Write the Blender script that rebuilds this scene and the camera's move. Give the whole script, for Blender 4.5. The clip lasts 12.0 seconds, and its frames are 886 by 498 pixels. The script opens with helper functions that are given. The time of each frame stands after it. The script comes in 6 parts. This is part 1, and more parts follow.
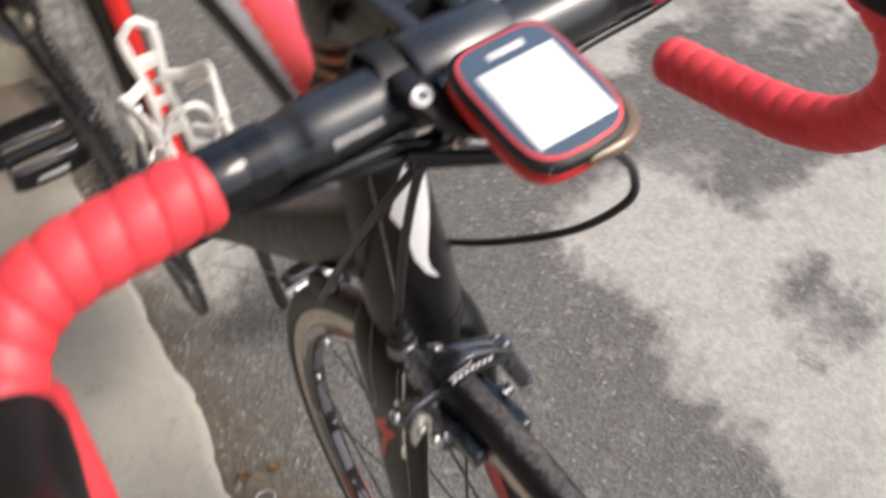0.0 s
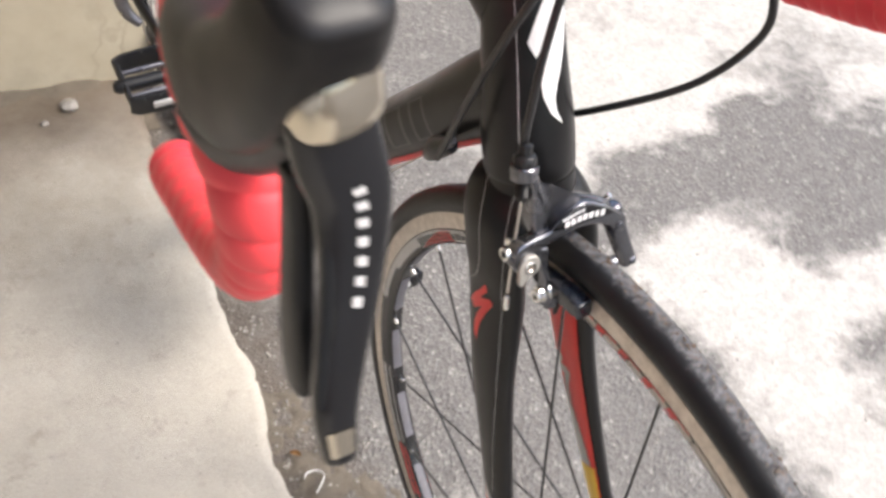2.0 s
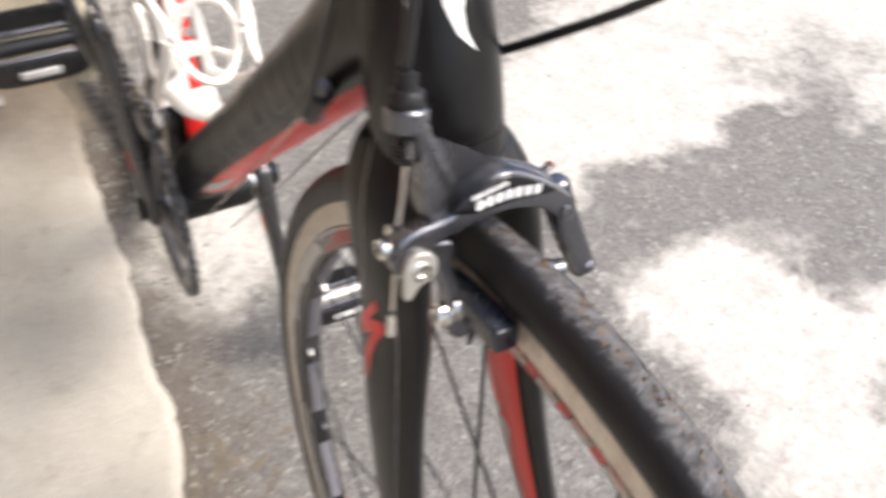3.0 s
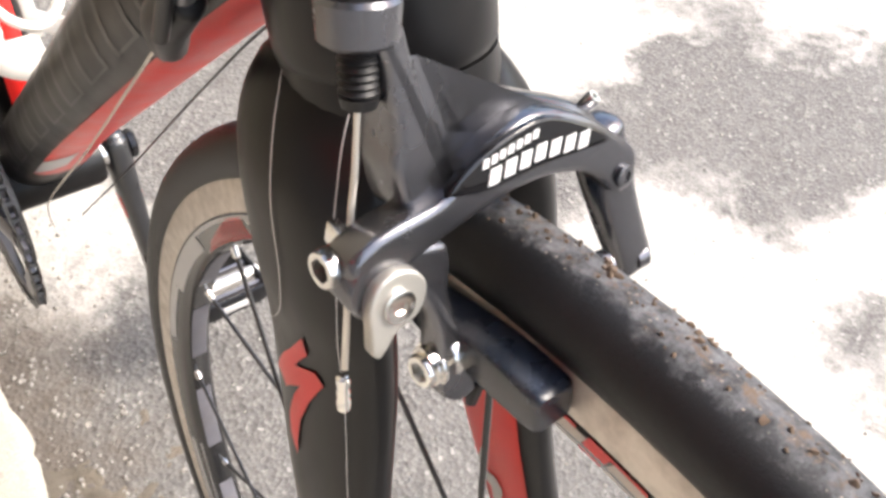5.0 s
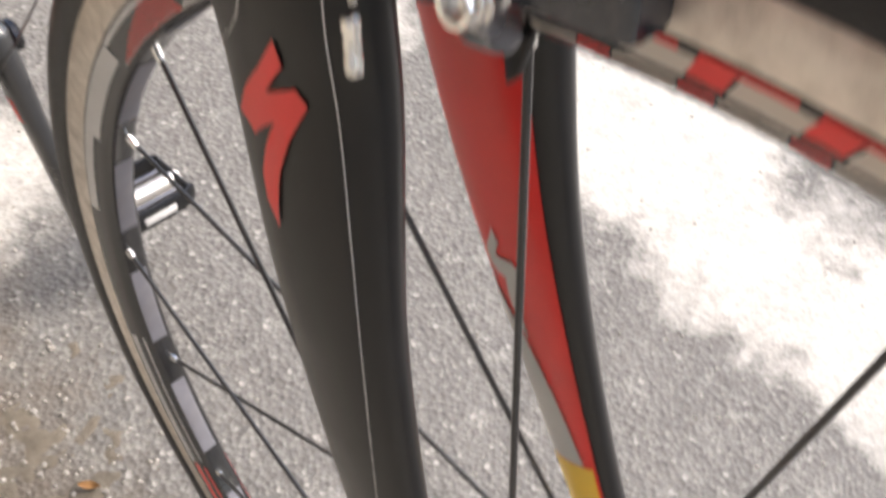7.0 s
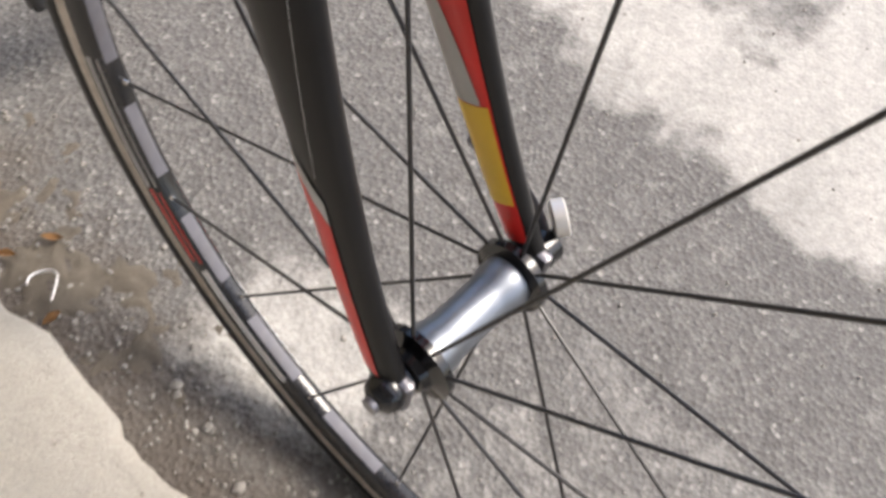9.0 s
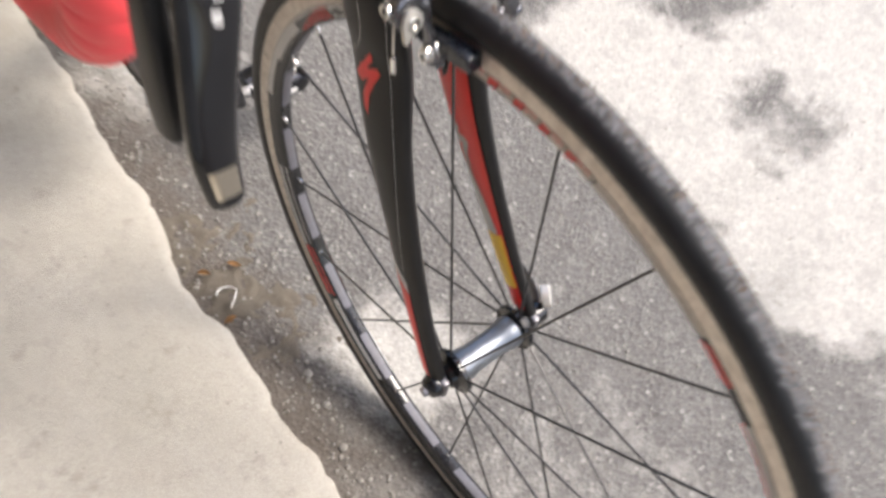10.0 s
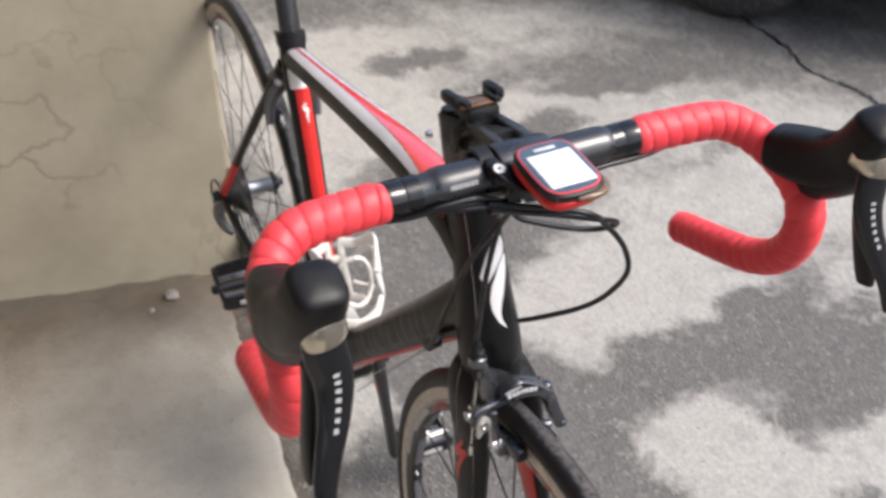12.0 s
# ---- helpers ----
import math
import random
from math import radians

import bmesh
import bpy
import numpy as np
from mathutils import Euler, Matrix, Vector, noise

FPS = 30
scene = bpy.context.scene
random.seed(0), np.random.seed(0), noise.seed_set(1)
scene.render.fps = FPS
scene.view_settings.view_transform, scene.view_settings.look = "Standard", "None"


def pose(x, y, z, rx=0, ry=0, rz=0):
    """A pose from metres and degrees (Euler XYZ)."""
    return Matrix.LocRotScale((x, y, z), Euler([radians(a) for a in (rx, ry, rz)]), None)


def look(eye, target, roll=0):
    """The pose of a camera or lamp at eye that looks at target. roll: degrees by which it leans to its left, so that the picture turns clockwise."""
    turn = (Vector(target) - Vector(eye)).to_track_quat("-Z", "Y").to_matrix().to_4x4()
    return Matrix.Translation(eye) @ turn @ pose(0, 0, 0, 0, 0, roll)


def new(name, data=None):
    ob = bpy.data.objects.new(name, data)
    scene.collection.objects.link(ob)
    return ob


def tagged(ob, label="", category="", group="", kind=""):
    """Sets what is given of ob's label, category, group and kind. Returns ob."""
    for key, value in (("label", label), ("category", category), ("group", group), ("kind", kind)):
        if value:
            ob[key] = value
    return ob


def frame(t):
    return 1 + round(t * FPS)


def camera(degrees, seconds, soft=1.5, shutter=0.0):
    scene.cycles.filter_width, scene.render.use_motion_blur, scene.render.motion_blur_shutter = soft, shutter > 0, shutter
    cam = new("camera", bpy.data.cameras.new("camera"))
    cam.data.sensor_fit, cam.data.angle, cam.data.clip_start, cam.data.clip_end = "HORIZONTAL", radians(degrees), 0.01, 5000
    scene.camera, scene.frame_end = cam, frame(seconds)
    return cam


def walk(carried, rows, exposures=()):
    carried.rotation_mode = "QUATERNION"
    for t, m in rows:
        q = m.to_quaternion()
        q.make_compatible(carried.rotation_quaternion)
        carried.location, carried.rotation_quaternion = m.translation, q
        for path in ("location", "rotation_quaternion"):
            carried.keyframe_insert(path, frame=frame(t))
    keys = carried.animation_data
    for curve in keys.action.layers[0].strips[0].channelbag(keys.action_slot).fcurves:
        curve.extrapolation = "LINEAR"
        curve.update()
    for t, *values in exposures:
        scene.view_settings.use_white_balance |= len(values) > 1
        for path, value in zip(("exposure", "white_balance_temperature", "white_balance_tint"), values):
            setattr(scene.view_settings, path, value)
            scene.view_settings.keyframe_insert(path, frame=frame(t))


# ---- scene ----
cam = camera(50.3, 12.0, soft=3.2, shutter=0.8)
PATH = [
    (0, (-0.176, -0.0958, 1.175), (0.1835, 0.3411, 0.3508), 3.75),
    (0.5, (-0.2192, -0.1308, 1.171), (0.1065, 0.3223, 0.3414), 8.51),
    (1, (-0.2921, -0.1405, 1.181), (0.0456, 0.3017, 0.3498), 7.59),
    (1.5, (-0.3143, -0.1654, 1.134), (0.0553, 0.3026, 0.3313), 6.35),
    (2, (-0.2883, -0.1923, 1.082), (0.0899, 0.359, 0.3384), 6.14),
    (2.5, (-0.221, -0.1723, 1.012), (0.1158, 0.4038, 0.2669), 5.34),
    (3, (-0.163, -0.1254, 0.9301), (0.214, 0.4558, 0.209), 6.01),
    (3.2, (-0.1432, -0.1029, 0.8985), (0.2643, 0.4493, 0.1711), 7.92),
    (4.8, (-0.1172, -0.0154, 0.8215), (0.3483, 0.4678, 0.0799), 9.50),
    (5, (-0.1183, -0.013, 0.8206), (0.3487, 0.4699, 0.0799), 9.68),
    (5.5, (-0.1164, -0.0056, 0.8162), (0.3637, 0.478, 0.0843), 10.33),
    (6, (-0.1181, -0.0032, 0.8041), (0.3742, 0.4707, 0.0739), 10.20),
    (6.5, (-0.1266, -0.0034, 0.7637), (0.3704, 0.4254, 0.0093), 9.41),
    (7, (-0.1332, -0.0064, 0.7346), (0.372, 0.382, -0.036), 9.10),
    (7.5, (-0.152, -0.016, 0.6973), (0.3584, 0.3216, -0.0936), 9.16),
    (7.7, (-0.1622, -0.0273, 0.6915), (0.3421, 0.2901, -0.1116), 10.25),
    (9.3, (-0.2186, -0.1154, 0.7735), (0.2243, 0.162, -0.0791), 14.88),
    (9.5, (-0.24, -0.1363, 0.853), (0.1949, 0.1953, 0.0157), 12.08),
    (10, (-0.2904, -0.2072, 1.048), (0.0949, 0.1555, 0.1996), 9.31),
    (10.5, (-0.3126, -0.2579, 1.178), (0.0746, 0.206, 0.3812), 7.78),
    (11, (-0.3115, -0.2872, 1.248), (0.055, 0.2603, 0.4957), 5.35),
    (11.5, (-0.3074, -0.3437, 1.306), (0.0566, 0.2949, 0.6277), 2.43),
    (12, (-0.3256, -0.3937, 1.287), (0.0344, 0.31, 0.6749), 1.61),
]
walk(cam, [(t, look(eye, target, roll)) for t, eye, target, roll in PATH], exposures=[(0.0, 0.85, 6450, 10), (0.6, 1.12, 6400, 10), (1.5, 1.57, 6350, 10), (3.0, 1.70, 6400, 10), (5.5, 2.08, 6500, 10), (6.2, 2.10, 6500, 10), (7.0, 1.79, 6500, 10), (9.5, 1.35, 6450, 10), (10.5, 1.65, 6300, 10), (11.2, 1.34, 6200, 10), (12.0, 0.96, 6200, 10)])

# ---- daylight: open shade under a bright, hazy sky ----
SUN_ELEVATION, SUN_AZIMUTH = 52.0, 125.0
world = bpy.data.worlds.new("daylight")
scene.world = world
world.use_nodes = True
sky = world.node_tree.nodes.new("ShaderNodeTexSky")
sky.sky_type = "NISHITA"
sky.sun_disc = False
sky.sun_elevation = radians(SUN_ELEVATION)
sky.sun_rotation = radians(SUN_AZIMUTH)
sky.dust_density = 4.0
world.node_tree.links.new(sky.outputs[0], world.node_tree.nodes["Background"].inputs[0])
world.node_tree.nodes["Background"].inputs[1].default_value = 0.15
lamp = bpy.data.lights.new("sun", "SUN")
lamp.energy, lamp.angle, lamp.color = 1.2, radians(20), (1.0, 0.95, 0.87)
sun_dir = Vector((math.sin(radians(SUN_AZIMUTH)) * math.cos(radians(SUN_ELEVATION)),
                  math.cos(radians(SUN_AZIMUTH)) * math.cos(radians(SUN_ELEVATION)), math.sin(radians(SUN_ELEVATION))))
sun = new("sun", lamp)
sun.matrix_world = look(sun_dir * 20, (0, 0, 0))


# ---- materials ----
class Nodes:
    """A short way to write node materials."""

    def __init__(self, name):
        self.mat = bpy.data.materials.new(name)
        self.mat.use_nodes = True
        self.tree = self.mat.node_tree
        self.bsdf = self.tree.nodes["Principled BSDF"]
        self.coord = self.tree.nodes.new("ShaderNodeTexCoord")

    def link(self, a, b):
        self.tree.links.new(a, b)

    def put(self, socket, value):
        if isinstance(value, bpy.types.NodeSocket):
            self.link(value, socket)
        else:
            socket.default_value = value

    def noise(self, scale, detail=4.0, rough=0.55, vector=None, distort=0.0):
        n = self.tree.nodes.new("ShaderNodeTexNoise")
        n.inputs["Scale"].default_value, n.inputs["Detail"].default_value = scale, detail
        n.inputs["Roughness"].default_value, n.inputs["Distortion"].default_value = rough, distort
        self.link(vector if vector else self.coord.outputs["Object"], n.inputs["Vector"])
        return n.outputs["Fac"]

    def voronoi(self, scale, feature="F1", out="Distance", vector=None):
        n = self.tree.nodes.new("ShaderNodeTexVoronoi")
        n.feature = feature
        n.inputs["Scale"].default_value = scale
        self.link(vector if vector else self.coord.outputs["Object"], n.inputs["Vector"])
        return n.outputs[out]

    def span(self, value, a, b, c=0.0, d=1.0, smooth=False):
        n = self.tree.nodes.new("ShaderNodeMapRange")
        n.interpolation_type = "SMOOTHSTEP" if smooth else "LINEAR"
        self.put(n.inputs[0], value)
        for socket, v in zip(n.inputs[1:5], (a, b, c, d)):
            socket.default_value = v
        return n.outputs[0]

    def math(self, op, a, b=0.0):
        n = self.tree.nodes.new("ShaderNodeMath")
        n.operation = op
        self.put(n.inputs[0], a)
        self.put(n.inputs[1], b)
        return n.outputs[0]

    def mix(self, fac, a, b, kind="MIX"):
        n = self.tree.nodes.new("ShaderNodeMixRGB")
        n.blend_type = kind
        self.put(n.inputs[0], fac)
        self.put(n.inputs[1], (*a, 1) if isinstance(a, tuple) else a)
        self.put(n.inputs[2], (*b, 1) if isinstance(b, tuple) else b)
        return n.outputs[0]

    def xyz(self, out="Object"):
        n = self.tree.nodes.new("ShaderNodeSeparateXYZ")
        self.link(self.coord.outputs[out], n.inputs[0])
        return n.outputs

    def bump(self, height, strength=0.3, distance=0.001):
        n = self.tree.nodes.new("ShaderNodeBump")
        n.inputs["Strength"].default_value, n.inputs["Distance"].default_value = strength, distance
        self.link(height, n.inputs["Height"])
        self.link(n.outputs[0], self.bsdf.inputs["Normal"])

    def set(self, **values):
        for key, value in values.items():
            name = {"color": "Base Color", "rough": "Roughness", "metal": "Metallic", "coat": "Coat Weight", "spec": "Specular IOR Level",
                    "coat_rough": "Coat Roughness", "emit": "Emission Strength", "emit_color": "Emission Color", "glass": "Transmission Weight"}[key]
            self.put(self.bsdf.inputs[name], (*value, 1) if isinstance(value, tuple) else value)
        return self.mat


def simple(name, color, rough=0.5, metal=0.0, grain=900.0, vary=0.25, relief=0.05, coat=0.0, dirt=0.0, dirt_color=(0.30, 0.26, 0.21), spec=0.5):
    """A plain surface with fine grain, larger blotches of wear and some dust."""
    n = Nodes(name)
    blotch = n.noise(35.0, 5.0)
    fine = n.noise(grain, 2.0)
    low = tuple(c * (1 - vary) for c in color)
    high = tuple(min(1.0, c * (1 + vary)) for c in color)
    base = n.mix(n.span(blotch, 0.3, 0.7), low, high)
    if dirt:
        base = n.mix(n.span(n.noise(60.0, 8.0, 0.7), 0.48, 0.75, 0.0, dirt), base, dirt_color)
    n.bump(fine, relief, 0.0006)
    return n.set(color=base, rough=n.span(blotch, 0.25, 0.75, max(0.03, rough - 0.07), min(1.0, rough + 0.09)), metal=metal, coat=coat, spec=spec)


CARBON = simple("matte_carbon", (0.0052, 0.0049, 0.0051), 0.35, grain=1500, relief=0.03, dirt=0.008, spec=0.31)
CARBON_STEM = simple("satin_black_alloy", (0.012, 0.0125, 0.0142), 0.29, grain=1600, relief=0.05, dirt=0.02, spec=0.85)
GLOSS_BLACK = simple("gloss_black", (0.006, 0.006, 0.007), 0.07, relief=0.01)
HOOD = simple("black_rubber_hood", (0.0066, 0.0060, 0.0062), 0.42, grain=1200, relief=0.12, dirt=0.012, spec=0.25)
BLACK_PLASTIC = simple("black_plastic", (0.006, 0.006, 0.0068), 0.42, relief=0.06, dirt=0.03, spec=0.35)
CABLE = simple("black_cable_housing", (0.008, 0.008, 0.009), 0.36, relief=0.04)
RED_PAINT = simple("red_paint", (0.62, 0.020, 0.016), 0.33, vary=0.10, relief=0.02)
PINK_RED = simple("bright_red_stripe", (0.72, 0.060, 0.065), 0.18, vary=0.08, relief=0.02, coat=1.0)
WHITE_PAINT = simple("white_paint", (0.80, 0.79, 0.77), 0.35, vary=0.04, relief=0.02)
GREY_DECAL = simple("grey_decal", (0.42, 0.41, 0.40), 0.35, vary=0.1, relief=0.02)
TAN_DECAL = simple("tan_decal", (0.47, 0.42, 0.365), 0.36, vary=0.08, relief=0.02)
BAND_PAINT = simple("pale_grey_gloss_paint", (0.60, 0.585, 0.60), 0.22, vary=0.05, relief=0.01, coat=0.8)
DARK_DECAL = simple("dark_grey_decal", (0.045, 0.043, 0.042), 0.35, vary=0.1, relief=0.02)
YELLOW = simple("yellow_sticker", (0.72, 0.46, 0.03), 0.4, vary=0.1, relief=0.02)
CAGE_WHITE = simple("white_nylon", (0.74, 0.71, 0.66), 0.42, vary=0.06, relief=0.06, dirt=0.15)
ALLOY_DARK = simple("dark_anodised_alloy", (0.17, 0.165, 0.175), 0.31, metal=0.85, grain=2200, relief=0.05, vary=0.12)
BRAKE_ALLOY = simple("glossy_anodised_alloy", (0.145, 0.146, 0.158), 0.23, metal=0.9, grain=2200, relief=0.03, vary=0.10)
PLATE_GREY = simple("bead_blasted_alloy", (0.40, 0.385, 0.345), 0.42, metal=0.7, grain=2600, relief=0.10, vary=0.10)
ALLOY_GREY = simple("grey_alloy", (0.60, 0.575, 0.54), 0.40, metal=0.7, grain=2200, relief=0.05, vary=0.12)
STEEL = simple("polished_steel", (0.72, 0.70, 0.67), 0.16, metal=1.0, relief=0.02, vary=0.1)
CHROME = simple("silver_cap", (0.56, 0.51, 0.42), 0.13, metal=1.0, relief=0.01, vary=0.06)
WIRE = simple("steel_wire", (0.62, 0.58, 0.52), 0.28, metal=1.0, grain=4000, relief=0.2, vary=0.1)
SPOKE = simple("black_spoke", (0.020, 0.019, 0.019), 0.35, metal=0.2, vary=0.2)
RIM_BLACK = simple("black_rim", (0.012, 0.012, 0.013), 0.18, relief=0.01, dirt=0.06)
RIM_MILLED = simple("milled_rim_alloy", (0.115, 0.112, 0.125), 0.55, metal=0.15, relief=0.06, dirt=0.15, spec=0.3)
CHAIN = simple("oily_chain_steel", (0.10, 0.095, 0.09), 0.35, metal=0.8, dirt=0.3, dirt_color=(0.03, 0.025, 0.02))
HUB_SHELL = simple("grey_hub_shell", (0.20, 0.215, 0.24), 0.36, metal=0.85, relief=0.04)
PAD_RUBBER = simple("brake_pad_rubber", (0.010, 0.014, 0.022), 0.22, relief=0.05, dirt=0.1, spec=0.6)
COPPER = simple("bronze_spacer", (0.30, 0.16, 0.09), 0.3, metal=0.8)
SCREEN_FRAME = simple("blue_grey_bezel", (0.07, 0.10, 0.14), 0.12, relief=0.0, vary=0.05)
PRINT_GREY = simple("grey_print", (0.62, 0.61, 0.60), 0.4, vary=0.05, relief=0.0)


def brake_track_material():
    n = Nodes("machined_brake_track")
    x, y, z = n.xyz()
    r = n.math("SQRT", n.math("ADD", n.math("MULTIPLY", y, y), n.math("MULTIPLY", z, z)))
    groove = n.math("SINE", n.math("MULTIPLY", r, 9000.0))
    n.bump(groove, 0.15, 0.0002)
    stain = n.span(n.noise(90, 6, 0.7), 0.4, 0.7)
    return n.set(color=n.mix(stain, (0.62, 0.56, 0.49), (0.40, 0.35, 0.30)), metal=0.55, rough=n.span(stain, 0, 1, 0.32, 0.5))


def tyre_material():
    """Black rubber; road dust and grit cling to the crown in a ragged band."""
    n = Nodes("dusty_tyre")
    x, y, z = n.xyz()
    side = n.math("ABSOLUTE", n.math("SUBTRACT", x, 0.0022))
    ragged = n.math("MULTIPLY", n.math("SUBTRACT", n.noise(120, 10, 0.8), 0.5), 0.022)
    crown = n.span(n.math("ADD", side, ragged), 0.0074, 0.0030, smooth=True)
    cloud = n.span(n.noise(160, 9, 0.75), 0.38, 0.66, 0.12, 1.0)
    dust = n.math("MULTIPLY", crown, cloud)
    grit = n.math("MULTIPLY", n.span(n.math("ADD", side, n.math("MULTIPLY", ragged, 0.6)), 0.0050, 0.0010), n.span(n.noise(260, 8, 0.8), 0.52, 0.60))
    speck = n.math("MULTIPLY", n.span(side, 0.008, 0.004), n.span(n.voronoi(430), 0.10, 0.15, 1.0, 0.0))
    base = n.mix(n.span(n.noise(50, 4), 0.3, 0.7), (0.0065, 0.0065, 0.0072), (0.012, 0.012, 0.013))
    base = n.mix(dust, base, (0.150, 0.151, 0.158))
    base = n.mix(grit, base, (0.11, 0.078, 0.055))
    base = n.mix(n.math("MULTIPLY", speck, 0.75), base, (0.30, 0.25, 0.20))
    n.bump(n.math("ADD", n.noise(1600, 4, 0.7), n.math("MULTIPLY", grit, 3.0)), 0.35, 0.0007)
    return n.set(color=base, rough=n.span(crown, 0, 1, 0.42, 0.85), spec=0.3)


def tape_material():
    n = Nodes("red_bar_tape")
    fine = n.noise(700, 3)
    blotch = n.noise(25, 4)
    n.bump(n.math("ADD", fine, n.math("MULTIPLY", n.voronoi(600), 0.6)), 0.16, 0.0008)
    return n.set(color=n.mix(n.span(blotch, 0.3, 0.7), (0.74, 0.045, 0.058), (0.86, 0.068, 0.080)), rough=n.span(blotch, 0.3, 0.7, 0.42, 0.56))


def blobs(n, spots):
    """A field of ellipses on the ground, (x, y, rx, ry, weight), with warped, ragged outlines."""
    wob = n.tree.nodes.new("ShaderNodeTexNoise")
    wob.inputs["Scale"].default_value, wob.inputs["Detail"].default_value, wob.inputs["Roughness"].default_value = 5.5, 9.0, 0.66
    n.link(n.coord.outputs["Object"], wob.inputs["Vector"])
    sep = n.tree.nodes.new("ShaderNodeSeparateColor")
    n.link(wob.outputs["Color"], sep.inputs[0])
    x, y, z = n.xyz()
    x = n.math("ADD", x, n.math("MULTIPLY", n.math("SUBTRACT", sep.outputs[0], 0.5), 0.34))
    y = n.math("ADD", y, n.math("MULTIPLY", n.math("SUBTRACT", sep.outputs[1], 0.5), 0.34))
    total = n.math("ADD", n.math("MULTIPLY", n.math("SUBTRACT", n.noise(6.0, 10.0, 0.72), 0.5), 3.0), n.math("MULTIPLY", n.math("SUBTRACT", n.noise(45.0, 6.0, 0.7), 0.5), 1.7))
    for cx, cy, rx, ry, weight in spots:
        dx = n.math("DIVIDE", n.math("SUBTRACT", x, cx), rx)
        dy = n.math("DIVIDE", n.math("SUBTRACT", y, cy), ry)
        d = n.math("SQRT", n.math("ADD", n.math("MULTIPLY", dx, dx), n.math("MULTIPLY", dy, dy)))
        total = n.math("ADD", total, n.math("MULTIPLY", n.span(d, 1.5, 0.5, 0.0, 1.0, True), weight))
    return total


LIGHT_PATCHES = [
    (0.89, 0.10, 0.40, 0.40, 1.5), (0.66, -0.02, 0.13, 0.20, 0.7), (0.38, -0.02, 0.09, 0.34, -1.1), (0.44, -0.22, 0.10, 0.15, -1.0), (0.735, 0.100, 0.085, 0.090, -1.7), (0.90, -0.35, 0.50, 0.25, 1.2),
    (0.80, 0.575, 0.36, 0.085, -0.78), (0.66, 0.80, 0.22, 0.16, 1.6), (0.95, 0.95, 0.25, 0.20, 1.0), (0.62, 0.36, 0.14, 0.10, 0.9),
    (0.05, 0.76, 0.11, 0.13, 1.5), (0.05, 0.16, 0.09, 0.09, 1.2), (0.80, 1.45, 0.55, 0.22, 1.5), (0.45, 1.9, 0.30, 0.4, 1.3),
    (1.05, 2.05, 0.7, 0.25, 0.8), (0.66, 1.15, 0.16, 0.08, -1.2), (1.45, 1.1, 0.35, 0.3, 1.3), (1.6, 0.4, 0.5, 0.5, 1.2),
    (0.25, 0.45, 0.2, 0.4, -0.9), (0.94, 0.41, 0.20, 0.10, -1.45), (1.14, 0.42, 0.20, 0.14, -1.5), (0.42, 1.25, 0.12, 0.32, -1.4),
    (0.76, 1.96, 0.16, 0.07, -1.8), (1.24, 1.60, 0.24, 0.07, -1.9), (0.91, 1.45, 0.14, 0.06, -1.7), (1.32, 1.15, 0.16, 0.05, -0.9), (0.47, 0.57, 0.08, 0.07, -0.9),
    (1.24, 0.58, 0.20, 0.06, 0.9), (0.92, 0.70, 0.11, 0.05, 0.9),
]


def asphalt_material():
    n = Nodes("worn_asphalt")
    field = blobs(n, LIGHT_PATCHES)
    patch = n.span(field, -0.02, 1.15)
    stones = n.voronoi(200, out="Color")
    sep = n.tree.nodes.new("ShaderNodeSeparateColor")
    n.link(stones, sep.inputs[0])
    pick = sep.outputs[0]
    gap = n.span(n.voronoi(200, "DISTANCE_TO_EDGE"), 0.0, 0.10)
    dark = n.mix(n.span(pick, 0.0, 1.0), (0.072, 0.067, 0.061), (0.160, 0.151, 0.139))
    dark = n.mix(n.span(pick, 0.96, 0.98), dark, (0.26, 0.245, 0.225))
    dark = n.mix(gap, (0.085, 0.08, 0.075), dark)
    dark = n.mix(n.span(n.noise(14, 6, 0.65), 0.35, 0.7, 0.0, 0.55), dark, (0.135, 0.128, 0.119))
    light = n.mix(n.span(n.noise(120, 6, 0.7), 0.3, 0.7), (0.265, 0.252, 0.229), (0.43, 0.41, 0.373))
    light = n.mix(n.span(n.voronoi(190), 0.10, 0.2, 0.6, 0.0), light, (0.24, 0.23, 0.215))
    base = n.mix(patch, dark, light)
    base = n.mix(n.span(n.noise(3.0, 6, 0.6), 0.55, 0.75, 0.0, 0.35), base, (0.10, 0.095, 0.09))
    base = n.mix(n.span(n.noise(17.0, 9, 0.72), 0.50, 0.68, 0.0, 0.34), base, (0.150, 0.142, 0.130))
    base = n.mix(n.span(n.noise(31.0, 9, 0.70), 0.56, 0.70, 0.0, 0.35), base, (0.36, 0.345, 0.315))
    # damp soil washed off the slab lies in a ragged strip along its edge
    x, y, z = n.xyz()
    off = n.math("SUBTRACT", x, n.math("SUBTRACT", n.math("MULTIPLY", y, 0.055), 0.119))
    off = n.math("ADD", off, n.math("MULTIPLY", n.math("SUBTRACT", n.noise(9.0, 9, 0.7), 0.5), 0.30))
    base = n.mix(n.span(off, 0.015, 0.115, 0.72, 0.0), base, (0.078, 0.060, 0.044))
    height = n.math("ADD", n.math("MULTIPLY", n.voronoi(200), n.span(patch, 0, 1, 1.0, 0.45)), n.math("MULTIPLY", n.noise(90, 6, 0.7), 0.5))
    n.bump(height, 0.7, 0.003)
    return n.set(color=base, rough=0.88)


